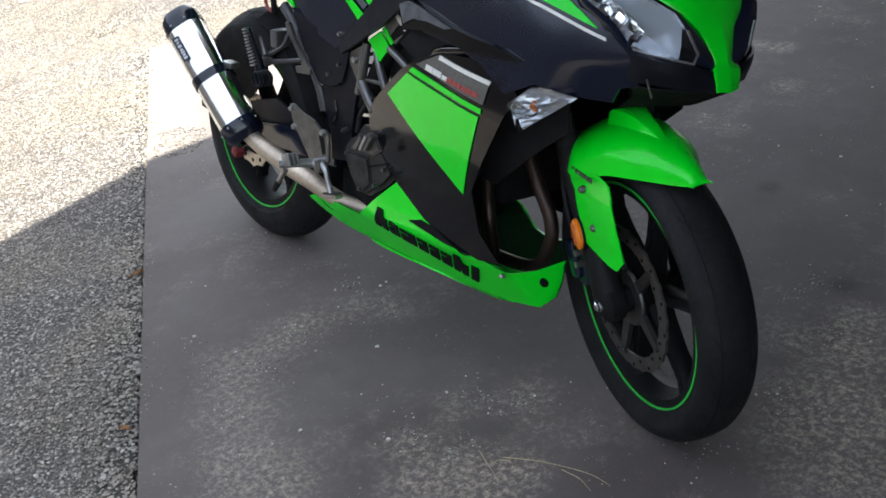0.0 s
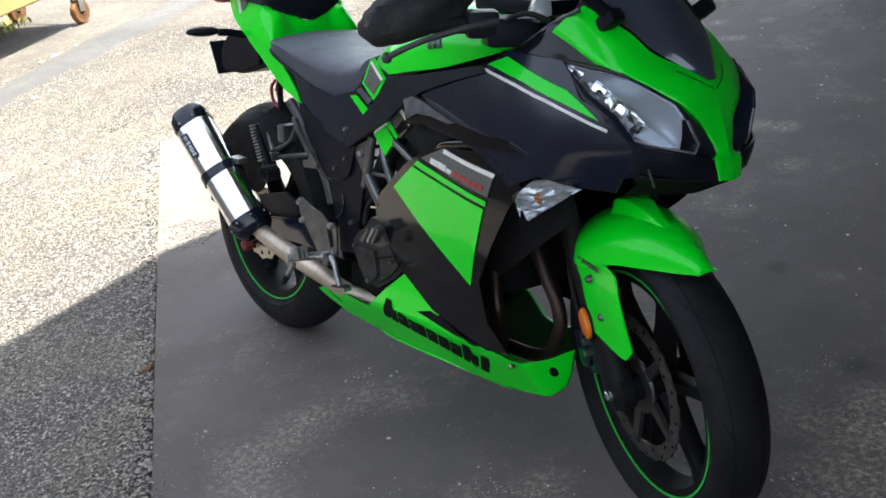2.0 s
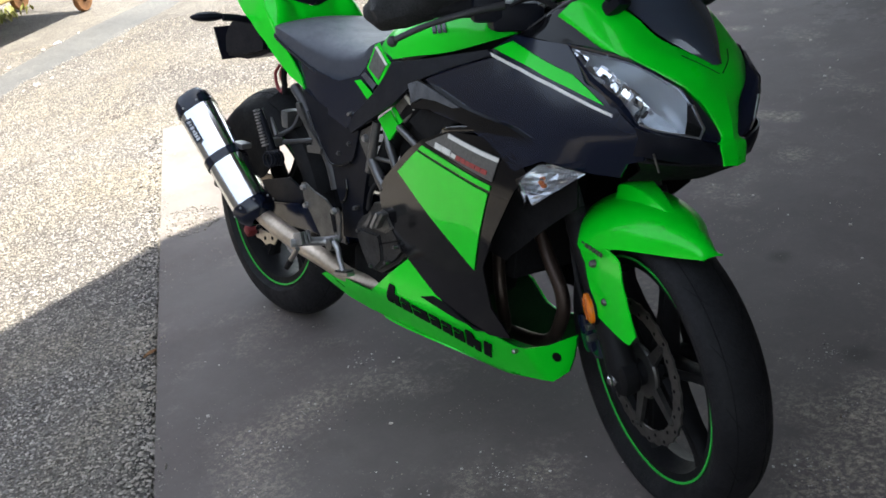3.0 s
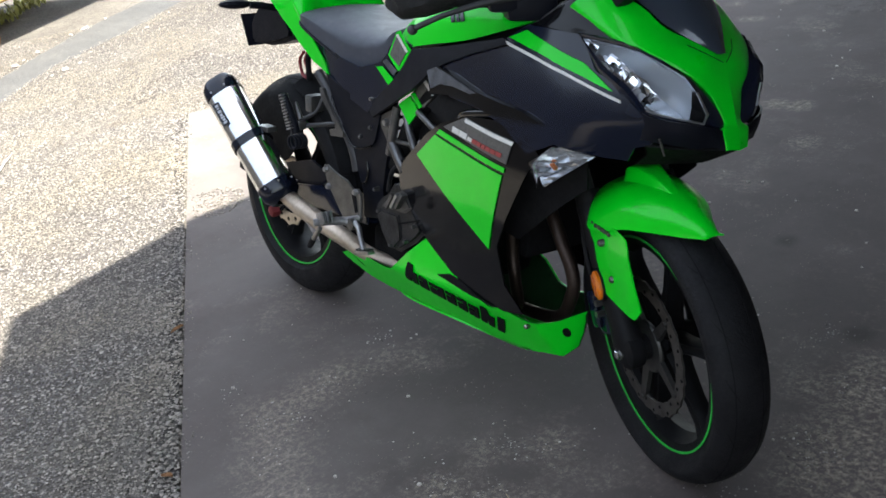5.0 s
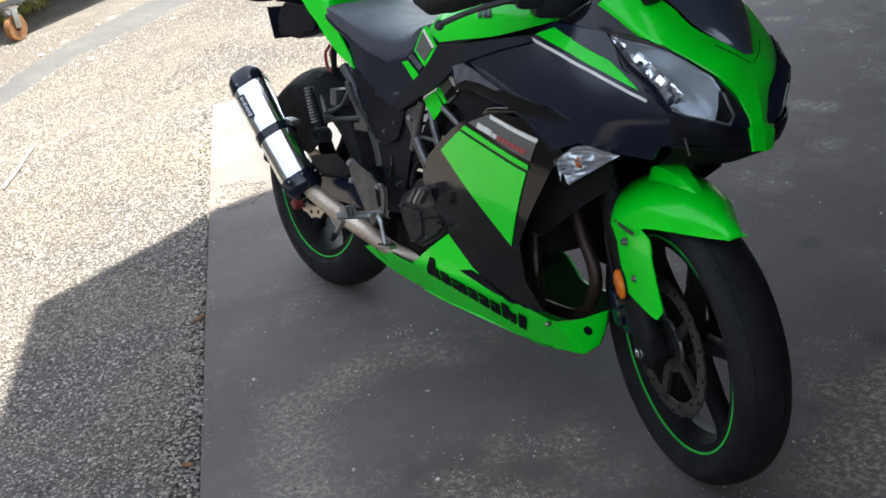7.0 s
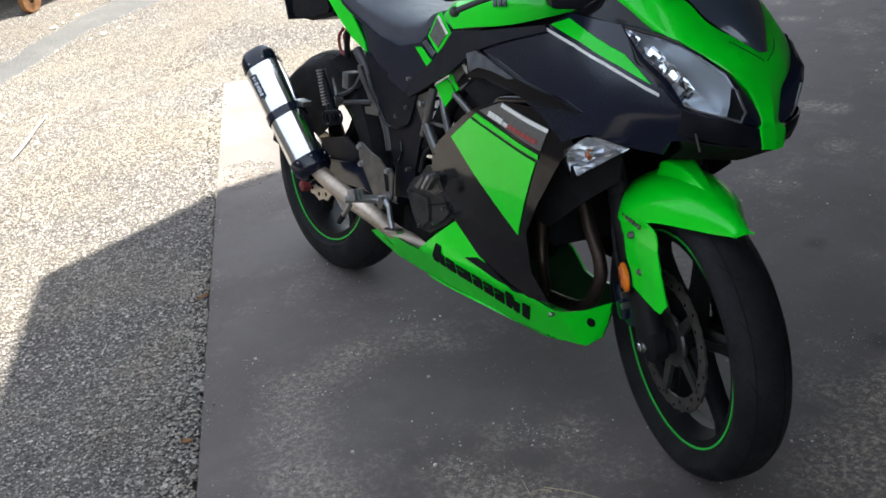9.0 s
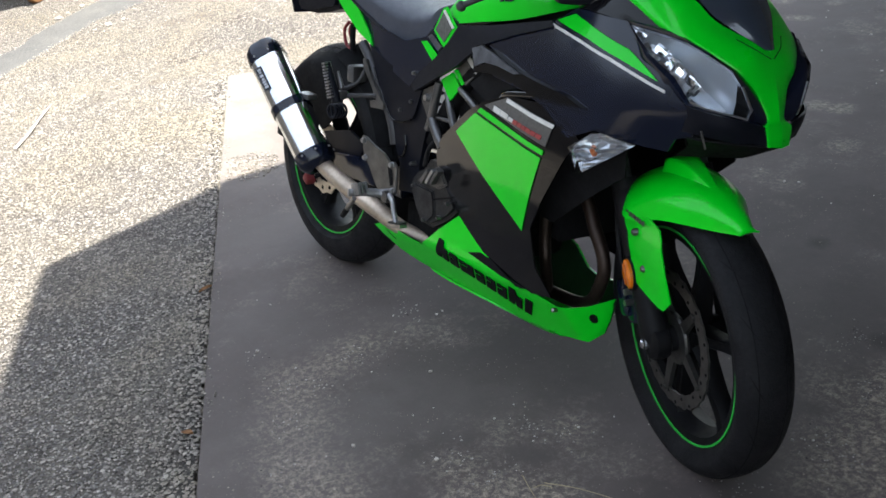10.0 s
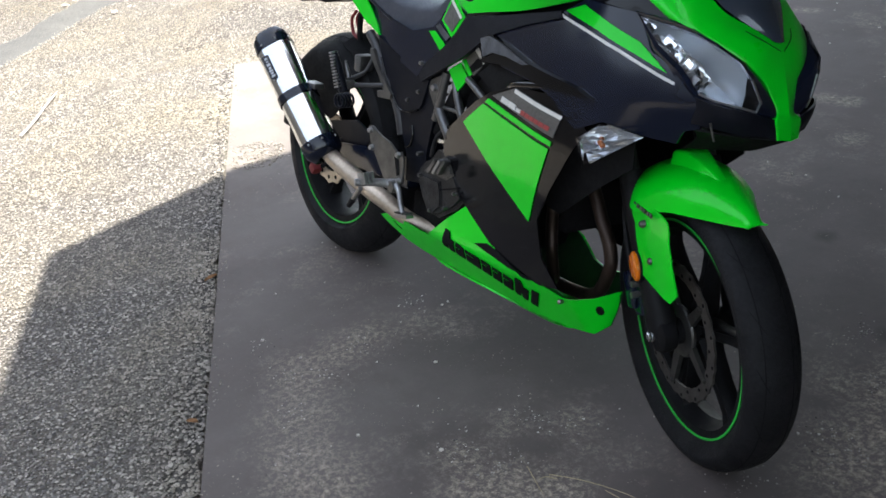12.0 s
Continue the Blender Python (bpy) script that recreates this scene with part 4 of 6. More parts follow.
for s in (-1, 1):
    bp_ = part("belly_pan", drape(BELLY if s < 0 else BELLY_FAR, 0.0, belly_width, 0.004, 0.014, s), GREEN, bike, "lime green belly pan flank")
    # inner skin carries the shade inside the pan as a darker green
    part("shaded_lining", drape(BELLY if s < 0 else BELLY_FAR, -0.0065, belly_width, 0.001, 0.03, s), SHADED_GREEN, bp_, "inner face with its shade put into a darker green")
    if s > 0:
        continue
    # flat dark piece in place of the shaded gap under the peak
    part("notch", drape([(0.824, 0.298), (0.870, 0.312), (0.912, 0.309), (1.016, 0.283), (1.058, 0.289), (0.960, 0.2865)], 0.002, belly_width, 0.003, 0.02, s), DARK, bp_)
    for at, wd, shape in ((0.0, 0.130, GLYPH_TALL), (0.155, 0.090, GLYPH_LOW), (0.270, 0.142, GLYPH_LOW), (0.437, 0.088, GLYPH_LOW), (0.550, 0.088, GLYPH_LOW), (0.662, 0.090, GLYPH_LOW), (0.778, 0.125, GLYPH_TALL), (0.935, 0.060, GLYPH_THIN)):
        mark = []
        for gu, gv in shape:
            u = at + wd * gu
            mark.append((0.689 + 0.338 * u + (0.013 + 0.020 * u) * gv, 0.248 - 0.038 * u + (0.042 + 0.005 * u) * gv))
        part("logo_bar", drape(mark, 0.0045, belly_width, 0.003, 0.012, s), DARK, bp_)
    part("nick", drape([(0.432, 0.238), (0.470, 0.216), (0.446, 0.229)], 0.002, belly_width, 0.002, 0.02, s), DARK, bp_)
    part("screw", lathe([(0.0, s * 0.1685), (0.003, s * 0.168), (0.005, s * 0.166), (0.005, s * 0.156)], (1.143, 0, 0.272), 14, close=False), STEEL, bp_)
keel = []
for x, z, hw_, dz in ((0.54, 0.158, 0.075, 0.020), (0.647, 0.150, 0.100, 0.023), (0.964, 0.150, 0.092, 0.027), (1.04, 0.158, 0.088, 0.030)):
    keel.append([(x, -hw_, z + dz), (x + 0.006, -hw_ * 0.55, z), (x + 0.01, 0, z - 0.006), (x + 0.006, hw_ * 0.55, z), (x, hw_, z + dz)])
part("belly_keel", patch(keel, 24, 14, 0.004), GREEN, bike)
# dark oval laid on the flank for the shaded hole
hole = [(1.1965 + 0.0042 * math.cos(a), 0.260 + 0.011 * math.sin(a)) for a in [k * math.pi / 7 for k in range(14)]]
part("drain_hole", drape(hole, 0.002, belly_width, 0.003, 0.02, -1), DARK, bike)

# nose: brows, centre and chin
OUT_ = [(1.250, -0.160, 0.944), (1.344, -0.150, 0.901), (1.396, -0.140, 0.881), (1.438, -0.115, 0.860), (1.476, -0.075, 0.830), (1.490, -0.044, 0.800), (1.500, -0.032, 0.775), (1.510, -0.0225, 0.747), (1.520, -0.033, 0.734), (1.5255, -0.028, 0.7005)]
IN_ = [(1.285, -0.122, 0.985), (1.362, -0.095, 0.946), (1.405, -0.075, 0.910), (1.442, -0.036, 0.885), (1.476, 0.0, 0.860), (1.499, 0.0, 0.808), (1.510, 0.0, 0.778), (1.519, 0.0, 0.748), (1.527, 0.0, 0.731), (1.532, 0.0, 0.698)]
LENS_IN = [(1.282, -0.165, 0.889), (1.373, -0.145, 0.879), (1.409, -0.140, 0.873), (1.442, -0.120, 0.856), (1.482, -0.100, 0.834), (1.497, -0.085, 0.807), (1.507, -0.065, 0.767), (1.500, -0.065, 0.749), (1.477, -0.090, 0.755), (1.443, -0.115, 0.761), (1.420, -0.130, 0.769), (1.395, -0.150, 0.810), (1.341, -0.165, 0.844)]
LENS_OUT = [(1.270, -0.166, 0.898), (1.369, -0.148, 0.891), (1.402, -0.140, 0.882), (1.437, -0.112, 0.862), (1.473, -0.074, 0.832), (1.489, -0.046, 0.802), (1.508, -0.019, 0.753), (1.514, -0.022, 0.738), (1.486, -0.100, 0.742), (1.450, -0.128, 0.748), (1.420, -0.142, 0.757), (1.383, -0.162, 0.798), (1.330, -0.172, 0.834)]
for s in (-1, 1):
    o, i = (OUT_, IN_) if s < 0 else (flip(OUT_), flip(IN_))
    rows = []
    for a, b in zip(o, i):
        a, b = Vector(a), Vector(b)
        k = min(1.0, (a - b).length / 0.09)
        mid_ = a.lerp(b, 0.5) + Vector((0.005, s * 0.008, 0.007)) * k * k
        rows.append([a + Vector((-0.012, -s * 0.004, -0.010 * k)), a, mid_, b])
    part("nose_cowl", patch(rows, 64, 12, 0.004), GREEN, bike, "lime green nose cowl over the headlights")
    # headlight: black surround, silver bowl and clear lens
    HL, HO = (LENS_IN, LENS_OUT) if s < 0 else (flip(LENS_IN), flip(LENS_OUT))
    HL, HO = [Vector(p) for p in HL], [Vector(p) for p in HO]
    cen = sum(HL, Vector()) / len(HL)
    nrm = Vector((0.72, s * 0.62, 0.32)).normalized()
    bm = bmesh.new()
    vs = grid(bm, [[cen + (p - cen) * k + nrm * h_ for p in HL] for k, h_ in ((1.0, 0.001), (0.88, 0.010), (0.6, 0.016), (0.25, 0.019))], close=True)
    bm.faces.new(vs[-1])
    lens = part("headlight", bm, LENS, bike, "clear headlight lens over a silver reflector")
    lens.visible_shadow = False
    bowl = bmesh.new()
    vs = grid(bowl, [[cen + (p - cen) * k - nrm * h_ for p in HL] for k, h_ in ((0.985, 0.003), (0.9, 0.020), (0.7, 0.036), (0.4, 0.046), (0.15, 0.050))], close=True)
    bowl.faces.new(vs[-1])
    part("reflector", bowl, BOWL, lens, "smooth silver reflector bowl")
    random.seed(21)
    side_v = (HL[6] - HL[0]).normalized()
    up_v = nrm.cross(side_v).normalized()
    edge_l = [HL[0], HL[12], HL[11], HL[10]]
    for k in range(48):
        f_ = (k + random.random()) / 48 * 2.999
        o = edge_l[int(f_)].lerp(edge_l[int(f_) + 1], f_ - int(f_)).lerp(cen, random.uniform(0.06, 0.66)) - nrm * random.uniform(0.008, 0.018)
        tilt = (Vector((0.30, s * 0.82, 0.42)) + Vector((random.uniform(-0.45, 0.45), random.uniform(-0.3, 0.3), random.uniform(-0.45, 0.35)))).normalized()
        a_ = tilt.cross(up_v).normalized() * random.uniform(0.007, 0.019)
        b_ = tilt.cross(a_).normalized() * random.uniform(0.006, 0.014)
        sk_ = random.uniform(0.3, 1.0)
        facets = bmesh.new()
        facets.faces.new([facets.verts.new(o + q) for q in (a_ + b_, a_ * sk_ - b_, -a_ - b_ * sk_, -a_ * 0.8 + b_)])
        part("mirror_facet", facets, REFL if k % 3 else BOWL, lens, smooth=False)
    tip = bmesh.new()
    tip.faces.new([tip.verts.new(cen + (p - cen) * 0.97 - nrm * 0.006) for p in (HL[5].lerp(HL[4], 0.3), HL[6], HL[7], HL[8].lerp(HL[7], 0.3), HL[6].lerp(cen, 0.28))])
    part("lamp_tip", tip, DARK, lens, smooth=False)
    part("lamp_rim", tube([p + nrm * 0.002 for p in HL[5:11]], 0.0024, 40, 6, False), STEEL, lens, "thin silver lamp rim")
    rim_ = bmesh.new()
    grid(rim_, [[p + nrm * 0.001 for p in HL], [p.lerp(q, 0.5) + nrm * 0.003 for p, q in zip(HL, HO)], [q - nrm * 0.003 for q in HO], [cen + (q - cen) * 0.98 - nrm * 0.03 for q in HO]], close=True)
    part("surround", rim_, BLACK, lens)
    # black cheek below the lamp, and the underside of the chin
    cheek = [[(1.385, s * 0.140, 0.772), (1.433, s * 0.142, 0.763), (1.471, s * 0.125, 0.757), (1.497, s * 0.098, 0.753), (1.510, s * 0.070, 0.747), (1.516, s * 0.033, 0.7365)],
             [(1.385, s * 0.136, 0.748), (1.432, s * 0.141, 0.743), (1.474, s * 0.120, 0.735), (1.499, s * 0.090, 0.731), (1.512, s * 0.060, 0.727), (1.5215, s * 0.031, 0.720)],
             [(1.385, s * 0.126, 0.712), (1.429, s * 0.137, 0.716), (1.473, s * 0.108, 0.711), (1.496, s * 0.080, 0.706), (1.508, s * 0.050, 0.705), (1.5235, s * 0.028, 0.702)]]
    part("lamp_cheek", patch(cheek, 10, 24, 0.004), PLAST, bike, "satin black cheek panel under the headlight")
    chin = [[(1.5225, s * 0.026, 0.703), (1.507, s * 0.048, 0.703), (1.470, s * 0.095, 0.705), (1.42, s * 0.128, 0.706)], [(1.505, s * 0.012, 0.692), (1.48, s * 0.040, 0.688), (1.44, s * 0.070, 0.684), (1.40, s * 0.10, 0.684)], [(1.45, s * 0.004, 0.664), (1.42, s * 0.03, 0.660), (1.39, s * 0.06, 0.657), (1.36, s * 0.09, 0.655)]]
    part("chin", patch(chin, 8, 8, 0.004), DARK, bike)
    # wing mirrors' feet and stems
    foot_ = box((0.044, 0.036, 0.028), (1.345, s * 0.118, 0.965), 0.011, m=Matrix.Rotation(radians(-35), 4, "Y"))
    mf = part("mirror", foot_, PLAST, bike, "black plastic mirror on a stalk")
    part("stalk", tube([(1.345, s * 0.12, 0.972), (1.325, s * 0.18, 1.02), (1.31, s * 0.25, 1.055)], [0.013, 0.010, 0.010], 10, 12), PLAST, mf)
    hs_ = bmesh.new()
    bmesh.ops.create_uvsphere(hs_, u_segments=20, v_segments=12, radius=1.0, matrix=Matrix.Translation((1.30, s * 0.33, 1.09)) @ Matrix.Rotation(radians(-12 * s), 4, "X") @ Matrix.Diagonal((0.035, 0.085, 0.048, 1)))
    part("mirror_shell", hs_, PLAST, mf)
for s in (-1, 1):
    inner_cowl = [[(1.090, s * 0.170, 0.862), (1.145, s * 0.172, 0.897), (1.21, s * 0.172, 0.897), (1.285, s * 0.164, 0.890), (1.34, s * 0.148, 0.885)], [(1.120, s * 0.163, 0.880), (1.165, s * 0.163, 0.906), (1.225, s * 0.164, 0.919), (1.290, s * 0.157, 0.915), (1.34, s * 0.140, 0.905)],
                  [(1.130, s * 0.158, 0.890), (1.180, s * 0.156, 0.918), (1.235, s * 0.157, 0.946), (1.292, s * 0.142, 0.950), (1.34, s * 0.126, 0.932)], [(1.140, s * 0.150, 0.896), (1.190, s * 0.150, 0.925), (1.245, s * 0.150, 0.955), (1.290, s * 0.128, 0.972), (1.335, s * 0.108, 0.955)]]
    cp_ = part("inner_cowl", patch(inner_cowl, 14, 16, 0.004), GLOSS, bike, "gloss black panel between fairing and nose cowl")
    part("cowl_trim", tube([(1.085, s * 0.158, 0.868), (1.140, s * 0.150, 0.897), (1.190, s * 0.150, 0.926), (1.245, s * 0.150, 0.956), (1.290, s * 0.138, 0.979)], 0.004, 24, 8), GREY, cp_)
    part("seam", tube([(1.4442, s * 0.0595, 0.8828), (1.4685, s * 0.034, 0.8675), (1.483, s * 0.004, 0.8507)], 0.0009, 10, 6), DARK, cp_)
part("fairing_stay", tube([(1.474, -0.150, 0.730), (1.479, -0.140, 0.698)], 0.0022, 2, 8, False), CAST, bike)
# windscreen
rows = [[(1.20, -0.118, 1.035), (1.255, -0.065, 1.09), (1.27, 0, 1.105), (1.255, 0.065, 1.09), (1.20, 0.118, 1.035)],
        [(1.297, -0.110, 0.985), (1.335, -0.055, 1.02), (1.345, 0, 1.03), (1.335, 0.055, 1.02), (1.297, 0.110, 0.985)],
        [(1.365, -0.090, 0.947), (1.398, -0.045, 0.962), (1.405, 0, 0.967), (1.398, 0.045, 0.962), (1.365, 0.090, 0.947)],
        [(1.407, -0.070, 0.912), (1.436, -0.035, 0.918), (1.442, 0, 0.92), (1.436, 0.035, 0.918), (1.407, 0.070, 0.912)],
        [(1.474, -0.012, 0.866), (1.477, -0.006, 0.866), (1.478, 0, 0.866), (1.477, 0.006, 0.866), (1.474, 0.012, 0.866)]]
part("windscreen", patch(rows, 24, 16, 0.003), SCREEN, bike, "dark smoked windscreen")
part("dashboard", box((0.06, 0.18, 0.09), (1.25, 0, 0.96), 0.015, m=Matrix.Rotation(radians(35), 4, "Y")), PLAST, bike)

# turn signals set in the fairing
for s in (-1, 1):
    IND = [(1.213, 0.647), (1.268, 0.686), (1.347, 0.677), (1.233, 0.596)]
    pts = [Vector((x, s * (half_width(x, z) + 0.004), z)) for x, z in IND]
    cen = sum(pts, Vector()) / 4 + Vector((0.002, s * 0.016, 0))
    bm = bmesh.new()
    a = [bm.verts.new(p) for p in pts]
    ridge = [bm.verts.new(cen + (p - cen) * 0.42 + Vector((0, s * 0.010, 0))) for p in pts]
    for k in range(4):
        bm.faces.new((a[k], a[(k + 1) % 4], ridge[(k + 1) % 4], ridge[k]))
    bm.faces.new(ridge)
    ind = part("turn_signal", bm, LENS, bike, "clear faceted turn signal lens", smooth=False)
    ind.visible_shadow = False
    # faceted reflector: rows of small tilted mirrors behind the lens
    bw = bmesh.new()
    random.seed(5)
    nr_, nc_ = 5, 7
    net = []
    for i_ in range(nr_ + 1):
        row = []
        for j_ in range(nc_ + 1):
            u, v = j_ / nc_, i_ / nr_
            rim_k = min(u, 1 - u, v, 1 - v) * 2
            if 0 < i_ < nr_ and 0 < j_ < nc_:
                u, v = u + random.uniform(-0.05, 0.05), v + random.uniform(-0.06, 0.06)
            q = pts[0].lerp(pts[1], u).lerp(pts[3].lerp(pts[2], u), v)
            row.append(cen + (q - cen) * 0.94 - Vector((0, s * (0.019 + 0.020 * rim_k + random.uniform(-0.006, 0.006) * (rim_k > 0)), 0)))
        net.append(row)
    grid(bw, net)
    part("reflector", bw, SIGNALM, ind, smooth=False)
    sp_ = bmesh.new()
    bmesh.ops.create_uvsphere(sp_, u_segments=12, v_segments=8, radius=0.006, matrix=Matrix.Translation(cen - Vector((0, s * 0.024, 0))))
    part("bulb", sp_, BULB, ind)

# ---------- tank, seats and tail ----------
rows = []
for x, zt, zs, hw_ in ((0.585, 0.80, 0.765, 0.09), (0.64, 0.855, 0.79, 0.125), (0.72, 0.905, 0.803, 0.150), (0.82, 0.945, 0.822, 0.160), (0.93, 0.965, 0.842, 0.158), (1.03, 0.955, 0.870, 0.146), (1.10, 0.92, 0.893, 0.125)):
    row = []
    for k in range(-5, 6):
        u = k / 5
        y = hw_ * math.sin(u * math.pi / 2)
        z = zs + (zt - zs) * max(0.0, 1 - abs(u) ** 2.4)
        row.append((x, y, z))
    rows.append(row)
tank = part("fuel_tank", patch(rows, 28, 24, 0.004), GREEN, bike, "lime green fuel tank")
part("filler_cap", lathe([(0.0, 0.0), (0.04, 0.0), (0.04, 0.006), (0.034, 0.010), (0.0, 0.010)], (0, 0, 0), 28, close=False), STEEL, tank, m=Matrix.Translation((0.90, 0, 0.962)) @ Matrix.Rotation(radians(90), 4, "X"))
TANK = ((0.585, 0.80, 0.765, 0.09), (0.64, 0.855, 0.79, 0.125), (0.72, 0.905, 0.803, 0.150), (0.82, 0.945, 0.822, 0.160), (0.93, 0.965, 0.842, 0.158), (1.03, 0.955, 0.870, 0.146), (1.10, 0.92, 0.893, 0.125))


def tank_width(x, z):
    zt, zs, hw_ = (level([(t[0], t[k]) for t in TANK], x) for k in (1, 2, 3))
    return hw_ * math.sin((1 - min(1.0, max(0.0, (z - zs) / (zt - zs)))) ** (1 / 2.4) * math.pi / 2)


for s in (-1, 1):
    for at in (0.0, 0.36, 0.70):
        p_ = lambda u, v: (0.878 + 0.046 * u - 0.016 * v, 0.873 + 0.007 * u + 0.022 * v)
        part("logo_bar", drape([p_(at, 0), p_(at + 0.26, 0), p_(at + 0.26, 1), p_(at, 1)], 0.003, tank_width, 0.002, 0.01, s), BLACK, tank)

SEATW = [(0.185, 0.828, 0.812, 0.118), (0.215, 0.840, 0.803, 0.136), (0.265, 0.836, 0.784, 0.139), (0.30, 0.830, 0.772, 0.139), (0.40, 0.816, 0.738, 0.137), (0.461, 0.810, 0.717, 0.134), (0.522, 0.812, 0.726, 0.130), (0.575, 0.822, 0.750, 0.125), (0.605, 0.835, 0.795, 0.120), (0.655, 0.847, 0.828, 0.108)]
rows = []
for x, zc_, ze_, hw_ in SEATW:
    row = []
    for k in range(-7, 8):
        u = abs(k / 7)
        y = hw_ * math.copysign(min(1.0, 1.12 * math.sin(u * math.pi / 2) ** 0.9), k)
        row.append((x, y, zc_ - 0.010 * u - (zc_ - ze_ - 0.010) * u ** 3.4))
    rows.append(row)
seat = part("rider_seat", patch(rows, 36, 28, 0.02), VINYL, bike, "grey-black textured vinyl rider seat")
for s in (-1, 1):
    part("seat_piping", tube([(x, s * (hw_ + 0.001), ze_ - 0.004) for x, zc_, ze_, hw_ in SEATW], 0.0035, 60, 8), PLAST, seat)
rows = []
for x, zc_, ze_, hw_ in ((-0.25, 0.955, 0.93, 0.05), (-0.22, 0.970, 0.93, 0.085), (-0.08, 0.965, 0.92, 0.105), (0.04, 0.955, 0.912, 0.113), (0.12, 0.944, 0.907, 0.116), (0.150, 0.928, 0.901, 0.110), (0.166, 0.908, 0.885, 0.073), (0.180, 0.888, 0.873, 0.035), (0.187, 0.871, 0.865, 0.006)):
    rows.append([(x, hw_ * math.sin(k / 5 * math.pi / 2), zc_ - (zc_ - ze_) * abs(k / 5) ** 3) for k in range(-5, 6)])
part("passenger_seat", patch(rows, 28, 20, 0.02), PLAST, bike, "black passenger seat pad")
# tail: flanks sweep up from the side cover to a point
TAIL = [(0.347, 0.690), (0.268, 0.710), (0.183, 0.754), (0.140, 0.782), (0.056, 0.823), (-0.079, 0.875), (-0.19, 0.920), (-0.17, 0.948), (0.0, 0.926), (0.075, 0.916), (0.150, 0.905), (0.163, 0.868), (0.207, 0.820), (0.246, 0.779), (0.332, 0.714)]
tail_w = lambda x, z: level(((-0.20, 0.05), (-0.05, 0.10), (0.10, 0.125), (0.30, 0.135), (0.40, 0.150)), x) - 0.25 * max(0, z - 0.84)
for s in (-1, 1):
    tf = part("tail_flank", drape(TAIL, 0.0, tail_w, 0.004, 0.03, s), GREEN, bike, "lime green tail fairing flank")
    part("white_stripe", drape([(-0.045, 0.920), (-0.028, 0.919), (0.012, 0.880), (0.003, 0.874)], 0.003, tail_w, 0.002, 0.03, s), WHITE, tf)
    part("dark_sticker", drape([(-0.016, 0.919), (0.050, 0.914), (0.030, 0.888), (0.014, 0.884)], 0.003, tail_w, 0.002, 0.03, s), STICK, tf)
half = [[(0.135, 0.112, 0.880), (0.150, 0.115, 0.905), (0.158, 0.092, 0.896), (0.166, 0.071, 0.886), (0.178, 0.032, 0.873), (0.186, 0, 0.863)],
        [(0.146, 0.121, 0.856), (0.158, 0.130, 0.874), (0.182, 0.098, 0.884), (0.180, 0.060, 0.866), (0.192, 0.030, 0.856), (0.195, 0, 0.852)],
        [(0.185, 0.125, 0.808), (0.205, 0.132, 0.826), (0.206, 0.100, 0.848), (0.198, 0.060, 0.836), (0.200, 0.030, 0.838), (0.200, 0, 0.838)],
        [(0.215, 0.122, 0.760), (0.224, 0.122, 0.775), (0.228, 0.090, 0.778), (0.230, 0.060, 0.780), (0.232, 0.030, 0.782), (0.235, 0, 0.785)]]
rows = [[(x, -y, z) for x, y, z in r] + [(x, y, z) for x, y, z in reversed(r[:-1])] for r in half]
part("tail_top", patch(rows, 24, 40, 0.004), GREEN, bike, "lime green tail deck")
SIDE = [(0.354, 0.688), (0.300, 0.708), (0.195, 0.788), (0.215, 0.802), (0.265, 0.786), (0.310, 0.773), (0.40, 0.740), (0.500, 0.728), (0.590, 0.752), (0.628, 0.783), (0.673, 0.819), (0.727, 0.807), (0.690, 0.761), (0.653, 0.716), (0.570, 0.662), (0.539, 0.625), (0.48, 0.640), (0.411, 0.655)]
side_w = lambda x, z: level(((0.25, 0.125), (0.40, 0.145), (0.60, 0.152), (0.75, 0.165)), x) - 0.1 * max(0, z - 0.70)
PIVOTC = [(0.343, 0.690), (0.42, 0.668), (0.52, 0.645), (0.592, 0.625), (0.612, 0.556), (0.598, 0.514), (0.575, 0.438), (0.580, 0.366), (0.482, 0.350), (0.487, 0.423), (0.465, 0.474), (0.432, 0.530), (0.393, 0.600)]
SPEAR = [(0.583, 0.741), (0.607, 0.746), (0.662, 0.723), (0.643, 0.707)]
SPEAR2 = [(0.630, 0.774), (0.660, 0.827), (0.676, 0.834), (0.700, 0.815), (0.729, 0.796), (0.690, 0.748), (0.680, 0.744)]
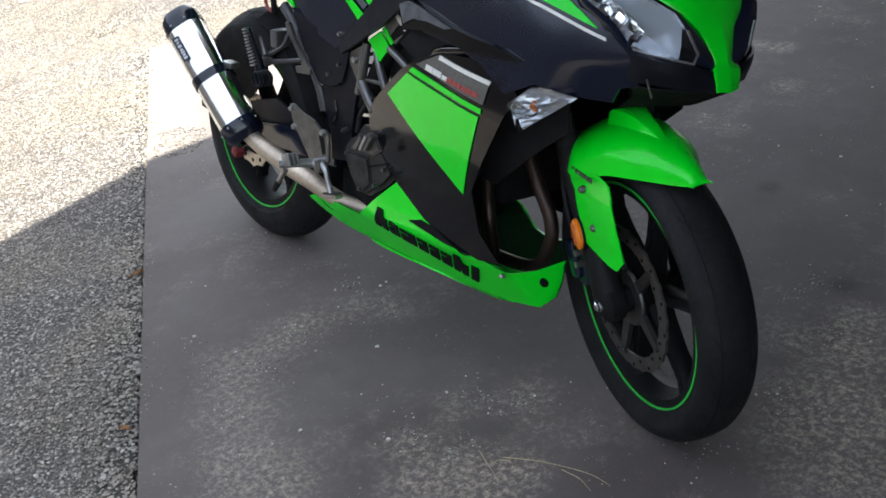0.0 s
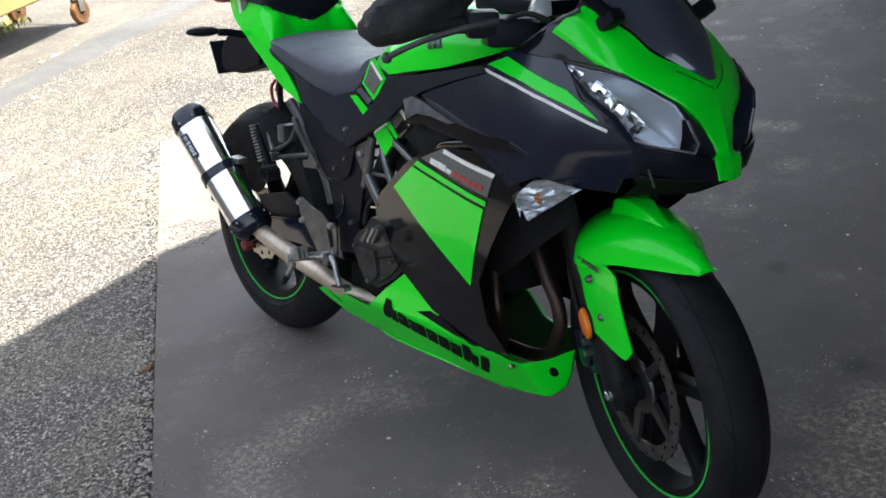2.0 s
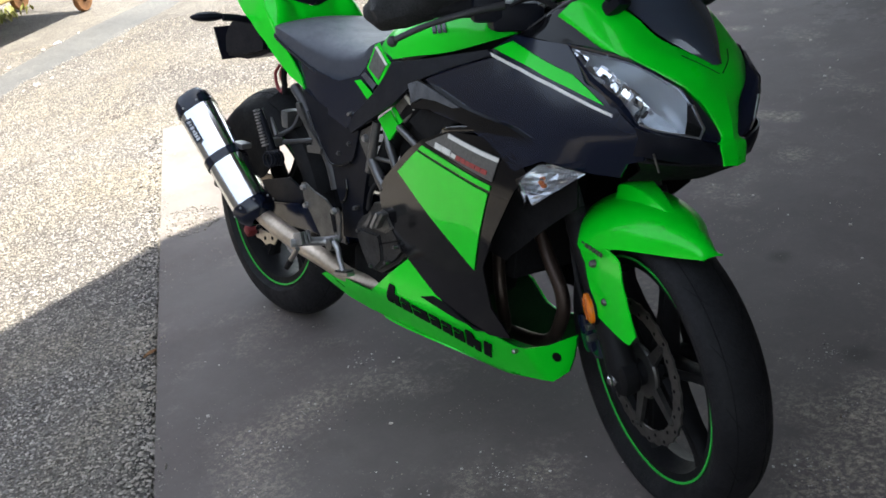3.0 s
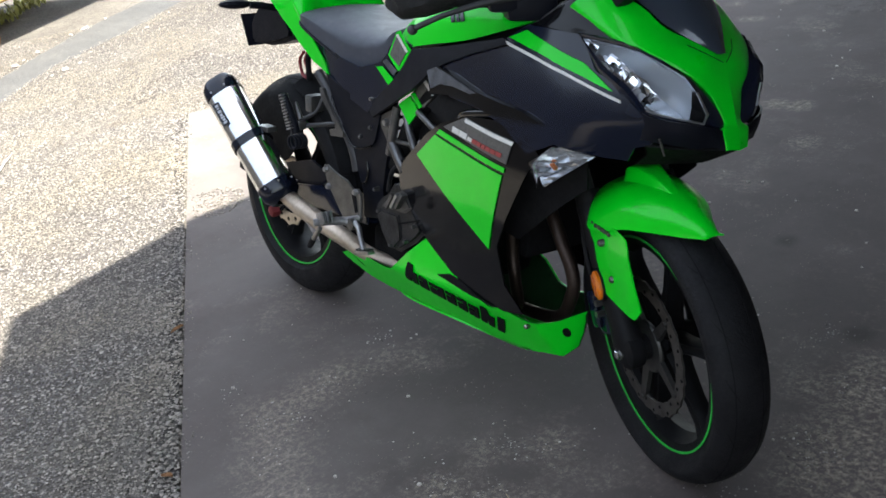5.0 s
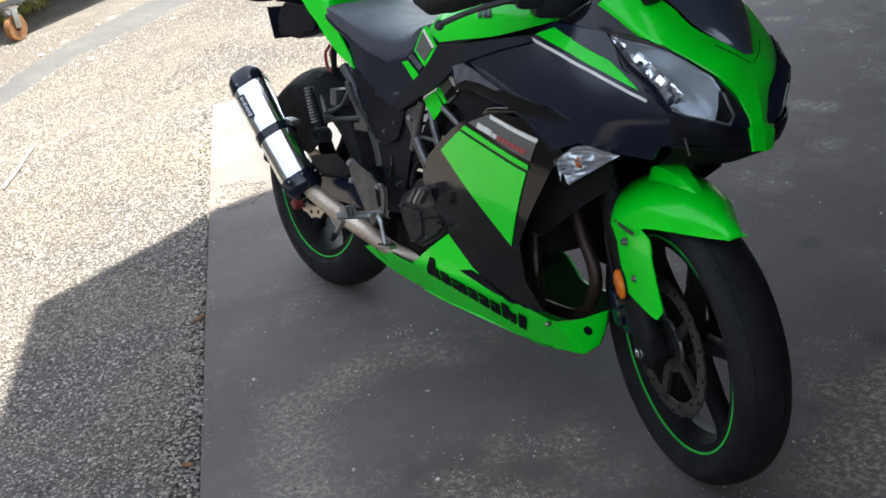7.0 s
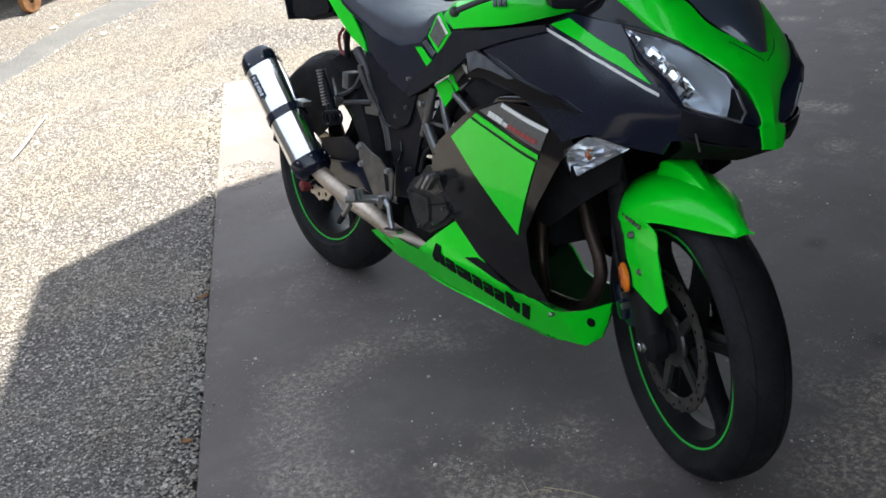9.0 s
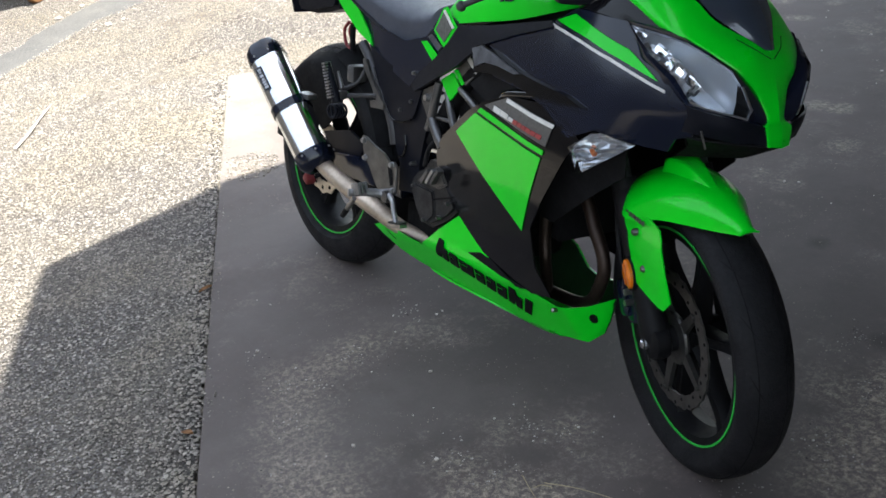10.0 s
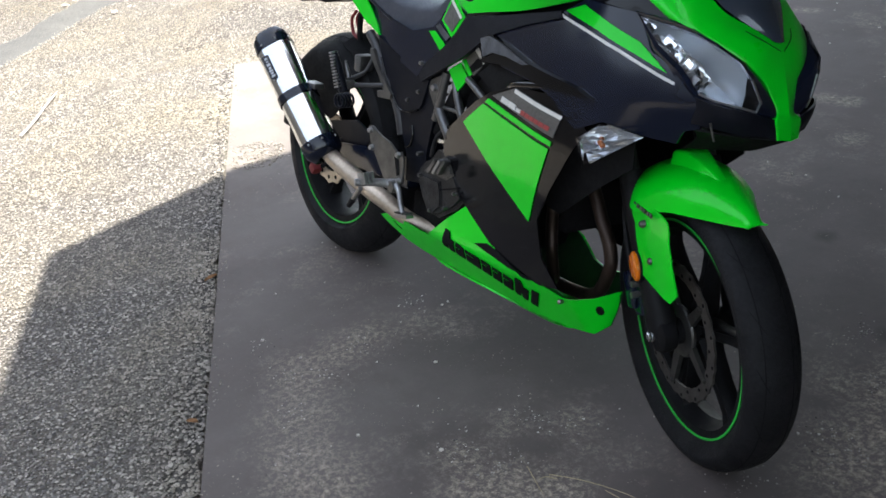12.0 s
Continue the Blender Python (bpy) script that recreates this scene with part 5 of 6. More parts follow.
for s in (-1, 1):
    sc = part("side_cover", drape(SIDE, 0.0, side_w, 0.004, 0.03, s), BLACK, bike, "satin black side cover under the seat")
    part("green_flash", drape(SPEAR, 0.006, side_w, 0.002, 0.03, s), GREEN, sc)
    part("green_flash", drape(SPEAR2, 0.004, side_w, 0.002, 0.03, s), GREEN, sc)
    part("flash_centre", drape([(0.640, 0.777), (0.667, 0.823), (0.714, 0.793), (0.684, 0.756)], 0.006, side_w, 0.002, 0.03, s), STICK, sc)
    part("grey_tag", drape([(0.608, 0.756), (0.624, 0.764), (0.675, 0.744), (0.661, 0.732)], 0.005, side_w, 0.002, 0.03, s), BLUEGREY, sc)
    part("white_stripe", drape([(0.666, 0.823), (0.673, 0.827), (0.722, 0.794), (0.715, 0.790)], 0.008, side_w, 0.002, 0.03, s), WHITE, sc)
    part("bolt", lathe([(0.0, s * 0.160), (0.004, s * 0.159), (0.005, s * 0.150)], (0.560, 0, 0.662), 12, close=False), STEEL, sc)
    part("pivot_cover", drape(PIVOTC, 0.0, lambda x, z: 0.140 - 0.06 * max(0.0, 0.5 - z), 0.02, 0.03, s), PLAST, bike, "matt black frame pivot cover")
    lip = part("cover_panel", drape([(0.350, 0.690), (0.42, 0.668), (0.52, 0.645), (0.585, 0.625), (0.560, 0.560), (0.547, 0.547), (0.520, 0.537), (0.487, 0.530), (0.466, 0.531), (0.452, 0.540), (0.405, 0.588), (0.372, 0.640)], 0.007, lambda x, z: 0.140 - 0.06 * max(0.0, 0.5 - z), 0.009, 0.03, s), PLAST, bike, "raised upper panel of the pivot cover")
    part("lip_edge", tube([(0.372, s * 0.148, 0.640), (0.405, s * 0.148, 0.588), (0.450, s * 0.148, 0.540), (0.466, s * 0.148, 0.530), (0.487, s * 0.148, 0.529), (0.520, s * 0.148, 0.536), (0.547, s * 0.148, 0.546)], 0.003, 30, 8), GLOSS, lip)
    part("hook", tube([(0.515, s * 0.141, 0.500), (0.520, s * 0.142, 0.470), (0.508, s * 0.142, 0.445), (0.490, s * 0.141, 0.440)], 0.003, 14, 8), GLOSS, lip)
    for x, z in ((0.500, 0.560), (0.545, 0.590), (0.560, 0.440)):
        part("bolt", lathe([(0.0, s * 0.154), (0.004, s * 0.153), (0.006, s * 0.146), (0.006, s * 0.135)], (x, 0, z), 12, close=False), FRAME, lip)
    part("seat_rail", tube([(0.285, s * 0.130, 0.685), (0.342, s * 0.135, 0.645), (0.405, s * 0.138, 0.580), (0.445, s * 0.135, 0.517), (0.459, s * 0.132, 0.464)], 0.013, 16, 12), GREY, bike)
    # cover under the air scoop
    part("frame_cover", drape([(0.676, 0.668), (0.721, 0.694), (0.753, 0.664), (0.716, 0.627)], 0.001, lambda x, z: 0.155, 0.004, 0.03, s), GREEN, bike, "lime green frame sticker panel")
    tape = part("frame_tape", drape([(0.724, 0.700), (0.772, 0.738), (0.816, 0.713), (0.768, 0.673)], -0.002, lambda x, z: 0.155, 0.004, 0.03, s), STICK, bike, "charcoal frame panel with white stripe")
    part("green_strip", drape([(0.725, 0.699), (0.739, 0.704), (0.767, 0.676), (0.757, 0.670)], 0.001, lambda x, z: 0.155, 0.002, 0.03, s), GREEN, tape)
    part("white_strip", drape([(0.768, 0.735), (0.780, 0.740), (0.816, 0.713), (0.806, 0.706)], 0.001, lambda x, z: 0.155, 0.002, 0.03, s), WHITE, tape)
    gus = plate([(0.566, 0.618), (0.648, 0.655), (0.640, 0.620), (0.632, 0.580), (0.618, 0.548)], s * 0.142, -s * 0.012)
    gus = part("frame_gusset", gus, CAST, bike, "grey pressed frame gusset", smooth=False)
    part("bolt", lathe([(0.0, s * 0.152), (0.007, s * 0.151), (0.010, s * 0.142)], (0.606, 0, 0.612), 12, close=False), ALU, gus)
    part("frame_tube", tube([(0.662, s * 0.150, 0.660), (0.652, s * 0.152, 0.615), (0.640, s * 0.150, 0.578), (0.624, s * 0.148, 0.540)], [0.010, 0.011, 0.010], 10, 12), FRAME, bike)
    part("frame_tube", tube([(0.636, s * 0.148, 0.572), (0.664, s * 0.150, 0.540), (0.690, s * 0.150, 0.512)], 0.013, 8, 12), FRAME, bike)
    part("frame_tube", tube([(0.690, s * 0.145, 0.640), (0.712, s * 0.150, 0.606), (0.742, s * 0.152, 0.556)], [0.008, 0.009, 0.010], 8, 12), FRAME, bike)
    part("frame_tube", tube([(0.753, s * 0.155, 0.662), (0.79, s * 0.160, 0.650), (0.826, s * 0.160, 0.632)], 0.008, 8, 12), FRAME, bike)
    part("frame_tube", tube([(0.637, s * 0.145, 0.574), (0.690, s * 0.147, 0.577), (0.748, s * 0.150, 0.578)], 0.005, 6, 10), CAST, bike)
    part("hose", tube([(0.690, s * 0.150, 0.540), (0.640, s * 0.152, 0.500), (0.620, s * 0.150, 0.450)], 0.006, 8, 10), RUBBER, bike)
    part("main_frame", tube([(0.60, s * 0.11, 0.50), (0.75, s * 0.13, 0.68), (0.95, s * 0.13, 0.78), (1.15, s * 0.06, 0.84)], 0.024, 18, 12), DARK, bike)

# rear lamp, plate hanger and turn signals
hang = plate([(-0.222, 0.757), (-0.200, 0.788), (-0.164, 0.806), (-0.110, 0.814), (-0.053, 0.813), (-0.012, 0.785), (0.012, 0.755), (0.004, 0.728), (-0.035, 0.716), (-0.075, 0.708), (-0.115, 0.699), (-0.223, 0.697)], -0.052, 0.104, 0.012)
hanger = part("plate_hanger", hang, PLAST, bike, "black plastic number plate hanger")
part("number_plate", box((0.006, 0.10, 0.095), (-0.262, 0, 0.728), 0.001, m=Matrix.Rotation(radians(-25), 4, "Y")), PLAST, hanger)
part("tail_lamp", box((0.05, 0.13, 0.04), (-0.20, 0, 0.905), 0.015), RED, bike, "red tail lamp")
for s in (-1, 1):
    st_ = tube([(-0.04, s * 0.06, 0.812), (-0.045, s * 0.11, 0.822), (-0.05, s * 0.14, 0.825)], 0.010, 8, 10)
    ti = part("rear_turn_signal", st_, PLAST, bike, "black rear turn signal on a short stalk")
    sh_ = bmesh.new()
    bmesh.ops.create_uvsphere(sh_, u_segments=8, v_segments=6, radius=1.0, matrix=Matrix.Translation((-0.075, s * 0.172, 0.827)) @ Matrix.Rotation(radians(20 * s), 4, "Z") @ Matrix.Diagonal((0.018, 0.046, 0.0135, 1)) @ Matrix.Rotation(radians(90), 4, "X"))
    part("signal_shell", sh_, PLAST, ti, smooth=False)
part("wiring", tube([(0.075, -0.050, 0.705), (0.052, -0.050, 0.680), (0.062, -0.050, 0.645), (0.085, -0.050, 0.635)], 0.0045, 14, 8), REDCAL, bike, "red-brown loop of wiring")
part("wiring", tube([(0.085, -0.045, 0.705), (0.070, -0.045, 0.680), (0.082, -0.045, 0.655), (0.075, -0.045, 0.635)], 0.004, 14, 8), REDCAL, bike)
part("wiring", tube([(0.100, -0.050, 0.700), (0.096, -0.050, 0.670), (0.100, -0.050, 0.630)], 0.008, 10, 8), DARK, bike)

# hugger, swingarm and shock
rows = []
for deg in (18, 40, 60, 80):
    a = radians(deg)
    rows.append([RA + Vector((math.cos(a) * (0.335 - 0.03 * abs(k / 3) ** 2), 0.078 * k / 3, math.sin(a) * (0.335 - 0.03 * abs(k / 3) ** 2))) for k in range(-3, 4)])
hug = part("rear_hugger", patch(rows, 14, 10, 0.004), DARK, bike, "black plastic inner mudguard")
rows = []
for deg, r_ in ((57, 0.215), (62, 0.140), (76, 0.090), (92, 0.085), (120, 0.085), (150, 0.100), (178, 0.13)):
    a = radians(deg)
    rows.append([RA + Vector((math.cos(a) * q, -0.088 + h_, math.sin(a) * q)) for q, h_ in ((r_, 0.0), ((r_ + 0.27) / 2, -0.005), (0.262, -0.002), (0.285, 0.014), (0.297, 0.035))])
part("side_skirt", patch(rows, 24, 12, 0.003), DARK, hug)
part("torque_plate", plate([(0.02, 0.394), (0.181, 0.432), (0.271, 0.407), (0.23, 0.37), (0.078, 0.332), (-0.004, 0.34)], -0.100, 0.008), PLAST, bike, "black brake torque plate", smooth=False)
# rear disc's holes: their darkness laid on as small flat discs
for k in range(14):
    a = 2 * math.pi * (k + 0.5) / 14
    part("disc_hole", lathe([(0.0, -0.0788), (0.0062, -0.0788), (0.0062, -0.0775)], RA + Vector((math.cos(a) * 0.091, 0, math.sin(a) * 0.091)), 12, close=False), DARK, bike)
for s in (-1, 1):
    sw = bmesh.new()
    rows = []
    for x, z, h_, w_ in ((-0.05, 0.312, 0.022, 0.015), (0.05, 0.322, 0.026, 0.015), (0.25, 0.345, 0.032, 0.018), (0.48, 0.365, 0.040, 0.024)):
        y = s * (0.105 if x < 0.2 else 0.098)
        rows.append([Vector((x, y - w_, z - h_)), Vector((x, y + w_, z - h_)), Vector((x, y + w_, z + h_)), Vector((x, y - w_, z + h_))])
    vs = grid(sw, rows, close=True)
    sw.faces.new(vs[0])
    sw.faces.new(vs[-1])
    bmesh.ops.bevel(sw, geom=sw.edges[:], offset=0.004, segments=2, affect="EDGES")
    part("swingarm", sw, BLACK, bike)
part("rear_axle_nut", lathe([(0.0, -0.14), (0.011, -0.14), (0.014, -0.12), (0.0, -0.12)], RA, 6, close=False), STEEL, bike, smooth=False)
cal = box((0.030, 0.030, 0.026), (-0.056, -0.092, 0.234), 0.008, m=Matrix.Rotation(radians(35), 4, "Y"))
part("rear_calliper", cal, REDCAL, bike, "red-brown rear brake calliper")
shock = tube([(0.42, 0.0, 0.62), (0.36, 0.0, 0.40)], 0.018, 2, 14, False)
sk = part("shock_absorber", shock, GREY, bike)
for k in range(6):
    part("coil", lathe([(0.030 + 0.006 * math.cos(b), 0.006 * math.sin(b)) for b in [j * math.pi / 4 for j in range(8)]], (0, 0, 0), 24), GREY, sk,
         m=Matrix.Translation((0.41 - 0.0085 * k, 0.0, 0.58 - 0.03 * k)) @ Matrix.Rotation(radians(80), 4, "X"))

# silencer and link pipe on the flank
MA, MB = Vector((0.162, -0.192, 0.358)), Vector((-0.086, -0.226, 0.610))
MD = (MB - MA).normalized()
MU = MD.to_track_quat("Y", "Z").to_matrix().to_4x4()


def along(t):
    return Matrix.Translation(MA.lerp(MB, t)) @ MU


LEN = (MB - MA).length
FLAT = MU.inverted().to_3x3() @ Vector((0.20, -0.66, 0.72))
FLAT_A = math.atan2(FLAT.z, FLAT.x)


def squared(bm, p=2.7, k=0.955):
    """Presses a turned shell into a rounded-square section."""
    for v in bm.verts:
        r_, a = math.hypot(v.co.x, v.co.z), math.atan2(v.co.z, v.co.x) - FLAT_A
        if r_ > 1e-6:
            g = k / (abs(math.cos(a)) ** p + abs(math.sin(a)) ** p) ** (1 / p)
            v.co.x *= g
            v.co.z *= g
    return bm


sil = part("silencer", squared(lathe([(0.050, 0.010), (0.0535, 0.014), (0.0535, LEN - 0.035), (0.050, LEN - 0.03)], (0, 0, 0), 56, close=False)), CHROME, bike, "polished steel oval silencer with black end caps", m=along(0))
part("front_cap", squared(lathe([(0.022, -0.030), (0.040, -0.026), (0.052, -0.012), (0.0555, 0.016), (0.050, 0.018)], (0, 0, 0), 48, close=False)), BLACK, sil)
part("end_cap", squared(lathe([(0.0545, LEN - 0.04), (0.0555, LEN - 0.036), (0.052, LEN - 0.006), (0.040, LEN + 0.012), (0.026, LEN + 0.014), (0.024, LEN - 0.02), (0.0, LEN - 0.03)], (0, 0, 0), 48, close=False)), BLACK, sil)
part("strap", squared(lathe([(0.0542, LEN * 0.42), (0.0568, LEN * 0.42), (0.0568, LEN * 0.42 + 0.022), (0.0542, LEN * 0.42 + 0.022)], (0, 0, 0), 48)), BLACK, sil, "black clamp strap")
fu = Vector((math.cos(FLAT_A), 0, math.sin(FLAT_A)))
fv = Vector((-math.sin(FLAT_A), 0, math.cos(FLAT_A)))
side = -1 if (MU.to_3x3() @ fv).z > 0 else 1
BADGE = Matrix((fv * side, Vector((0, 1, 0)), fu)).transposed().to_4x4()
badge = box((0.019, 0.072, 0.0016), (0, 0, 0), 0.0007)
bd = part("badge", badge, BLACK, sil, "black oblong maker's badge", m=Matrix.Translation(fu * 0.0512 + fv * side * 0.026 + Vector((0, LEN * 0.72, 0))) @ BADGE)
for y_, l_, w_ in ((-0.027, 0.006, 0.010), (-0.0185, 0.005, 0.008), (-0.011, 0.004, 0.011), (-0.003, 0.007, 0.007), (0.008, 0.008, 0.010), (0.018, 0.004, 0.007), (0.026, 0.006, 0.009)):
    part("badge_bar", box((w_, l_, 0.0012), (0.0, y_, 0.0010), 0.0004), ALU, bd)
for k in range(8):
    a = FLAT_A + math.pi / 8 + k * math.pi / 4
    for y_, r_ in ((0.006, 0.0545), (LEN - 0.030, 0.0545)):
        g_ = 0.955 / (abs(math.cos(a - FLAT_A)) ** 2.7 + abs(math.sin(a - FLAT_A)) ** 2.7) ** (1 / 2.7)
        rv = bmesh.new()
        bmesh.ops.create_uvsphere(rv, u_segments=8, v_segments=6, radius=0.0032, matrix=Matrix.Translation((math.cos(a) * r_ * g_, y_, math.sin(a) * r_ * g_)))
        part("rivet", rv, STEEL, sil)
part("hanger_bracket", box((0.05, 0.03, 0.015), MA.lerp(MB, 0.5) + Vector((0.05, 0.03, 0.03)), 0.004), STEEL, bike)
part("link_pipe", tube([(0.150, -0.190, 0.372), (0.20, -0.178, 0.338), (0.30, -0.165, 0.308), (0.41, -0.150, 0.283), (0.50, -0.115, 0.246), (0.70, -0.05, 0.225)], [0.021, 0.022, 0.024, 0.023, 0.019, 0.019], 30, 18), PIPE, bike, "tan heat-stained steel link pipe")
part("header_pipe", tube([(0.985, -0.055, 0.60), (1.02, -0.10, 0.48), (1.022, -0.10, 0.386), (1.030, -0.10, 0.333), (1.00, -0.07, 0.25), (0.85, -0.04, 0.225)], 0.0135, 30, 14), HEADER, bike, "heat-browned exhaust header")
part("header_pipe", tube([(1.06, 0.03, 0.60), (1.10, -0.075, 0.55), (1.155, -0.09, 0.465), (1.198, -0.09, 0.396), (1.195, -0.085, 0.340), (1.12, -0.06, 0.262), (0.90, -0.02, 0.225)], 0.0145, 36, 14), HEADER, bike, "heat-browned exhaust header")
# added black block: closes a see-through gap where only darkness shows
part("header_gap_block", box((0.03, 0.21, 0.11), (1.035, 0.025, 0.435), 0.005, m=Matrix.Rotation(radians(6), 4, "Y")), DARK, bike, "black block added for the darkness behind the header pipes")
part("radiator", box((0.03, 0.26, 0.24), (1.03, 0, 0.58), 0.005, m=Matrix.Rotation(radians(12), 4, "Y")), DARK, bike)

# engine
part("sump", box((0.26, 0.20, 0.12), (0.60, 0, 0.265), 0.02), DARK, bike, "black engine sump")
eng = box((0.22, 0.22, 0.20), (0.745, 0, 0.36), 0.03)
box((0.18, 0.20, 0.26), (0.90, 0, 0.52), 0.03, m=Matrix.Rotation(radians(20), 4, "Y"), bm=eng)
engine = part("engine_block", eng, DARK, bike)
cov = [(0.564, 0.404), (0.587, 0.427), (0.631, 0.448), (0.678, 0.451), (0.723, 0.431), (0.745, 0.407), (0.763, 0.380), (0.728, 0.347), (0.660, 0.306), (0.627, 0.308), (0.595, 0.341), (0.571, 0.378)]
cc = part("clutch_cover", plate(cov, -0.154, 0.06, 0.010), ENGINE, engine, "mottled dark grey clutch cover")
part("cover_face", plate([(0.579, 0.384), (0.600, 0.402), (0.669, 0.402), (0.678, 0.374), (0.681, 0.342), (0.651, 0.314), (0.628, 0.314), (0.602, 0.345)], -0.160, 0.012, 0.004), ENGINE, cc)
part("cover_seam", plate([(0.672, 0.3835), (0.752, 0.4105), (0.754, 0.4065), (0.672, 0.3795)], -0.1575, 0.004, 0.001), DARK, cc)
for x, z in ((0.590, 0.395), (0.640, 0.322), (0.700, 0.345), (0.735, 0.390)):
    part("bolt", lathe([(0.0, -0.166), (0.004, -0.165), (0.0055, -0.152)], (x, 0, z), 10, close=False), FRAME, cc)
part("cylinder_cover", plate([(0.613, 0.440), (0.640, 0.470), (0.714, 0.475), (0.724, 0.450), (0.690, 0.432)], -0.148, 0.05), ENGINE, engine, smooth=False)
part("breather_casting", plate([(0.602, 0.409), (0.636, 0.440), (0.685, 0.466), (0.703, 0.461), (0.726, 0.431), (0.694, 0.412), (0.650, 0.413)], -0.162, 0.02, 0.004), CAST, engine, "grey cast breather cover", smooth=False)
for k in range(3):
    part("cooling_rib", box((0.010, 0.020, 0.046), (0.655 + 0.020 * k, -0.166, 0.436 + 0.004 * k), 0.003, m=Matrix.Rotation(radians(35), 4, "Y")), CAST if k != 1 else ALU, engine)
hose_pts = [(0.915, -0.168, 0.668), (0.974, -0.196, 0.696), (1.049, -0.206, 0.713), (1.111, -0.208, 0.722), (1.165, -0.205, 0.717)]
hose = part("radiator_hose", tube(hose_pts, 0.011, 20, 12), GLOSS, bike, "shiny black ribbed hose over the side fairing")
part("hose_end", tube([(1.16, -0.206, 0.716), (1.20, -0.208, 0.711), (1.25, -0.206, 0.716)], [0.010, 0.007, 0.006], 8, 10), PLAST, hose)

# foot controls
hp = [(0.362, 0.466), (0.380, 0.470), (0.425, 0.455), (0.470, 0.447), (0.500, 0.430), (0.520, 0.437), (0.533, 0.420), (0.532, 0.361), (0.505, 0.335), (0.468, 0.332), (0.444, 0.348), (0.402, 0.395), (0.375, 0.420)]
hgp = part("heel_plate", plate(hp, -0.172, 0.006), CAST, bike, "grey cast heel guard plate", smooth=False)
# opening shown by a dark plate, its shade as colour
part("cut_out", plate([(0.492, 0.418), (0.512, 0.415), (0.518, 0.378), (0.506, 0.372)], -0.1735, 0.001), DARK, hgp, smooth=False)
for x, z in ((0.377, 0.458), (0.386, 0.415), (0.512, 0.427), (0.518, 0.362), (0.490, 0.345)):
    part("bolt", lathe([(0.0, -0.182), (0.006, -0.181), (0.0085, -0.172)], (x, 0, z), 12, close=False), ALU, hgp)
peg = part("foot_peg", tube([(0.505, -0.172, 0.350), (0.490, -0.190, 0.351), (0.478, -0.222, 0.354), (0.462, -0.266, 0.354)], [0.015, 0.011, 0.010, 0.0095], 12, 14), ALU, bike, "ribbed aluminium rider foot peg")
part("peg_hinge", lathe([(0.0, -0.193), (0.015, -0.192), (0.017, -0.172), (0.0, -0.17)], (0.508, 0, 0.347), 18, close=False), CAST, peg)
for k in range(3):
    part("clamp_plate", box((0.034, 0.007, 0.030), (0.478, -0.232 - 0.011 * k, 0.366), 0.003, m=Matrix.Rotation(radians(-20), 4, "Y")), ALU, peg)
feel = part("peg_feeler", tube([(0.487, -0.263, 0.346), (0.458, -0.265, 0.312)], [0.0065, 0.0065], 2, 10, False), STEEL, peg)
part("feeler_tip", tube([(0.458, -0.265, 0.312), (0.437, -0.265, 0.288)], [0.0085, 0.0075], 2, 10, False), RUBBER, feel)
pedal = part("brake_pedal", tube([(0.520, -0.182, 0.352), (0.547, -0.190, 0.346), (0.563, -0.196, 0.327), (0.590, -0.205, 0.304)], [0.008, 0.0065, 0.0065], 14, 10), ALU, bike, "bare aluminium brake pedal")
part("pedal_pad", box((0.060, 0.022, 0.010), (0.594, -0.205, 0.300), 0.003, m=Matrix.Rotation(radians(-12), 4, "Y")), STEEL, pedal)
for k in range(4):
    part("tread_rib", box((0.006, 0.022, 0.004), (0.573 + 0.014 * k, -0.205, 0.303 + 0.003 * k), 0.001), CAST, pedal)
strip = [(0.325, 0.655), (0.340, 0.656), (0.388, 0.597), (0.434, 0.560), (0.430, 0.546), (0.370, 0.540), (0.366, 0.556), (0.395, 0.562), (0.372, 0.592), (0.330, 0.632)]
prk = part("passenger_peg_bracket", plate(strip, -0.155, 0.010), CAST, bike, "grey cast passenger peg bracket", smooth=False)
part("strut", tube([(0.336, -0.152, 0.628), (0.322, -0.165, 0.594), (0.277, -0.182, 0.568)], [0.005, 0.0045, 0.006], 10, 10), GREY, prk)
part("strut", tube([(0.395, -0.152, 0.574), (0.331, -0.165, 0.562), (0.275, -0.182, 0.552)], [0.006, 0.0055, 0.007], 10, 10), GREY, prk)
part("hinge_block", box((0.024, 0.024, 0.022), (0.285, -0.188, 0.557), 0.006), CAST, prk)
part("fin", tube([(0.257, -0.185, 0.612), (0.281, -0.186, 0.572)], [0.003, 0.007], 4, 8, False), CAST, prk)
pp = part("passenger_peg", tube([(0.286, -0.204, 0.540), (0.280, -0.208, 0.567), (0.268, -0.213, 0.604), (0.256, -0.215, 0.636)], [0.013, 0.011, 0.010, 0.005], 12, 14), PLAST, prk, "folded ribbed passenger peg")
for k in range(12):
    t_ = k / 11
    part("rib", box((0.023 - 0.009 * t_, 0.020, 0.0040), (0.280 - 0.026 * t_, -0.213 - 0.006 * t_, 0.552 + 0.082 * t_), 0.001, m=Matrix.Rotation(radians(-20), 4, "Y")), ALU, pp)
for k in range(4):
    part("spring_coil", lathe([(0.017 + 0.0035 * math.cos(b), 0.0035 * math.sin(b)) for b in [j * math.pi / 4 for j in range(8)]], (0, 0, 0), 20), PLAST, prk,
         m=Matrix.Translation((0.232, -0.185 + 0.010 * k, 0.502)) @ Matrix.Rotation(radians(10), 4, "Z"))
part("overflow_bottle", box((0.034, 0.045, 0.046), (0.176, -0.08, 0.584), 0.007), CAST, bike, "small milky plastic overflow bottle")

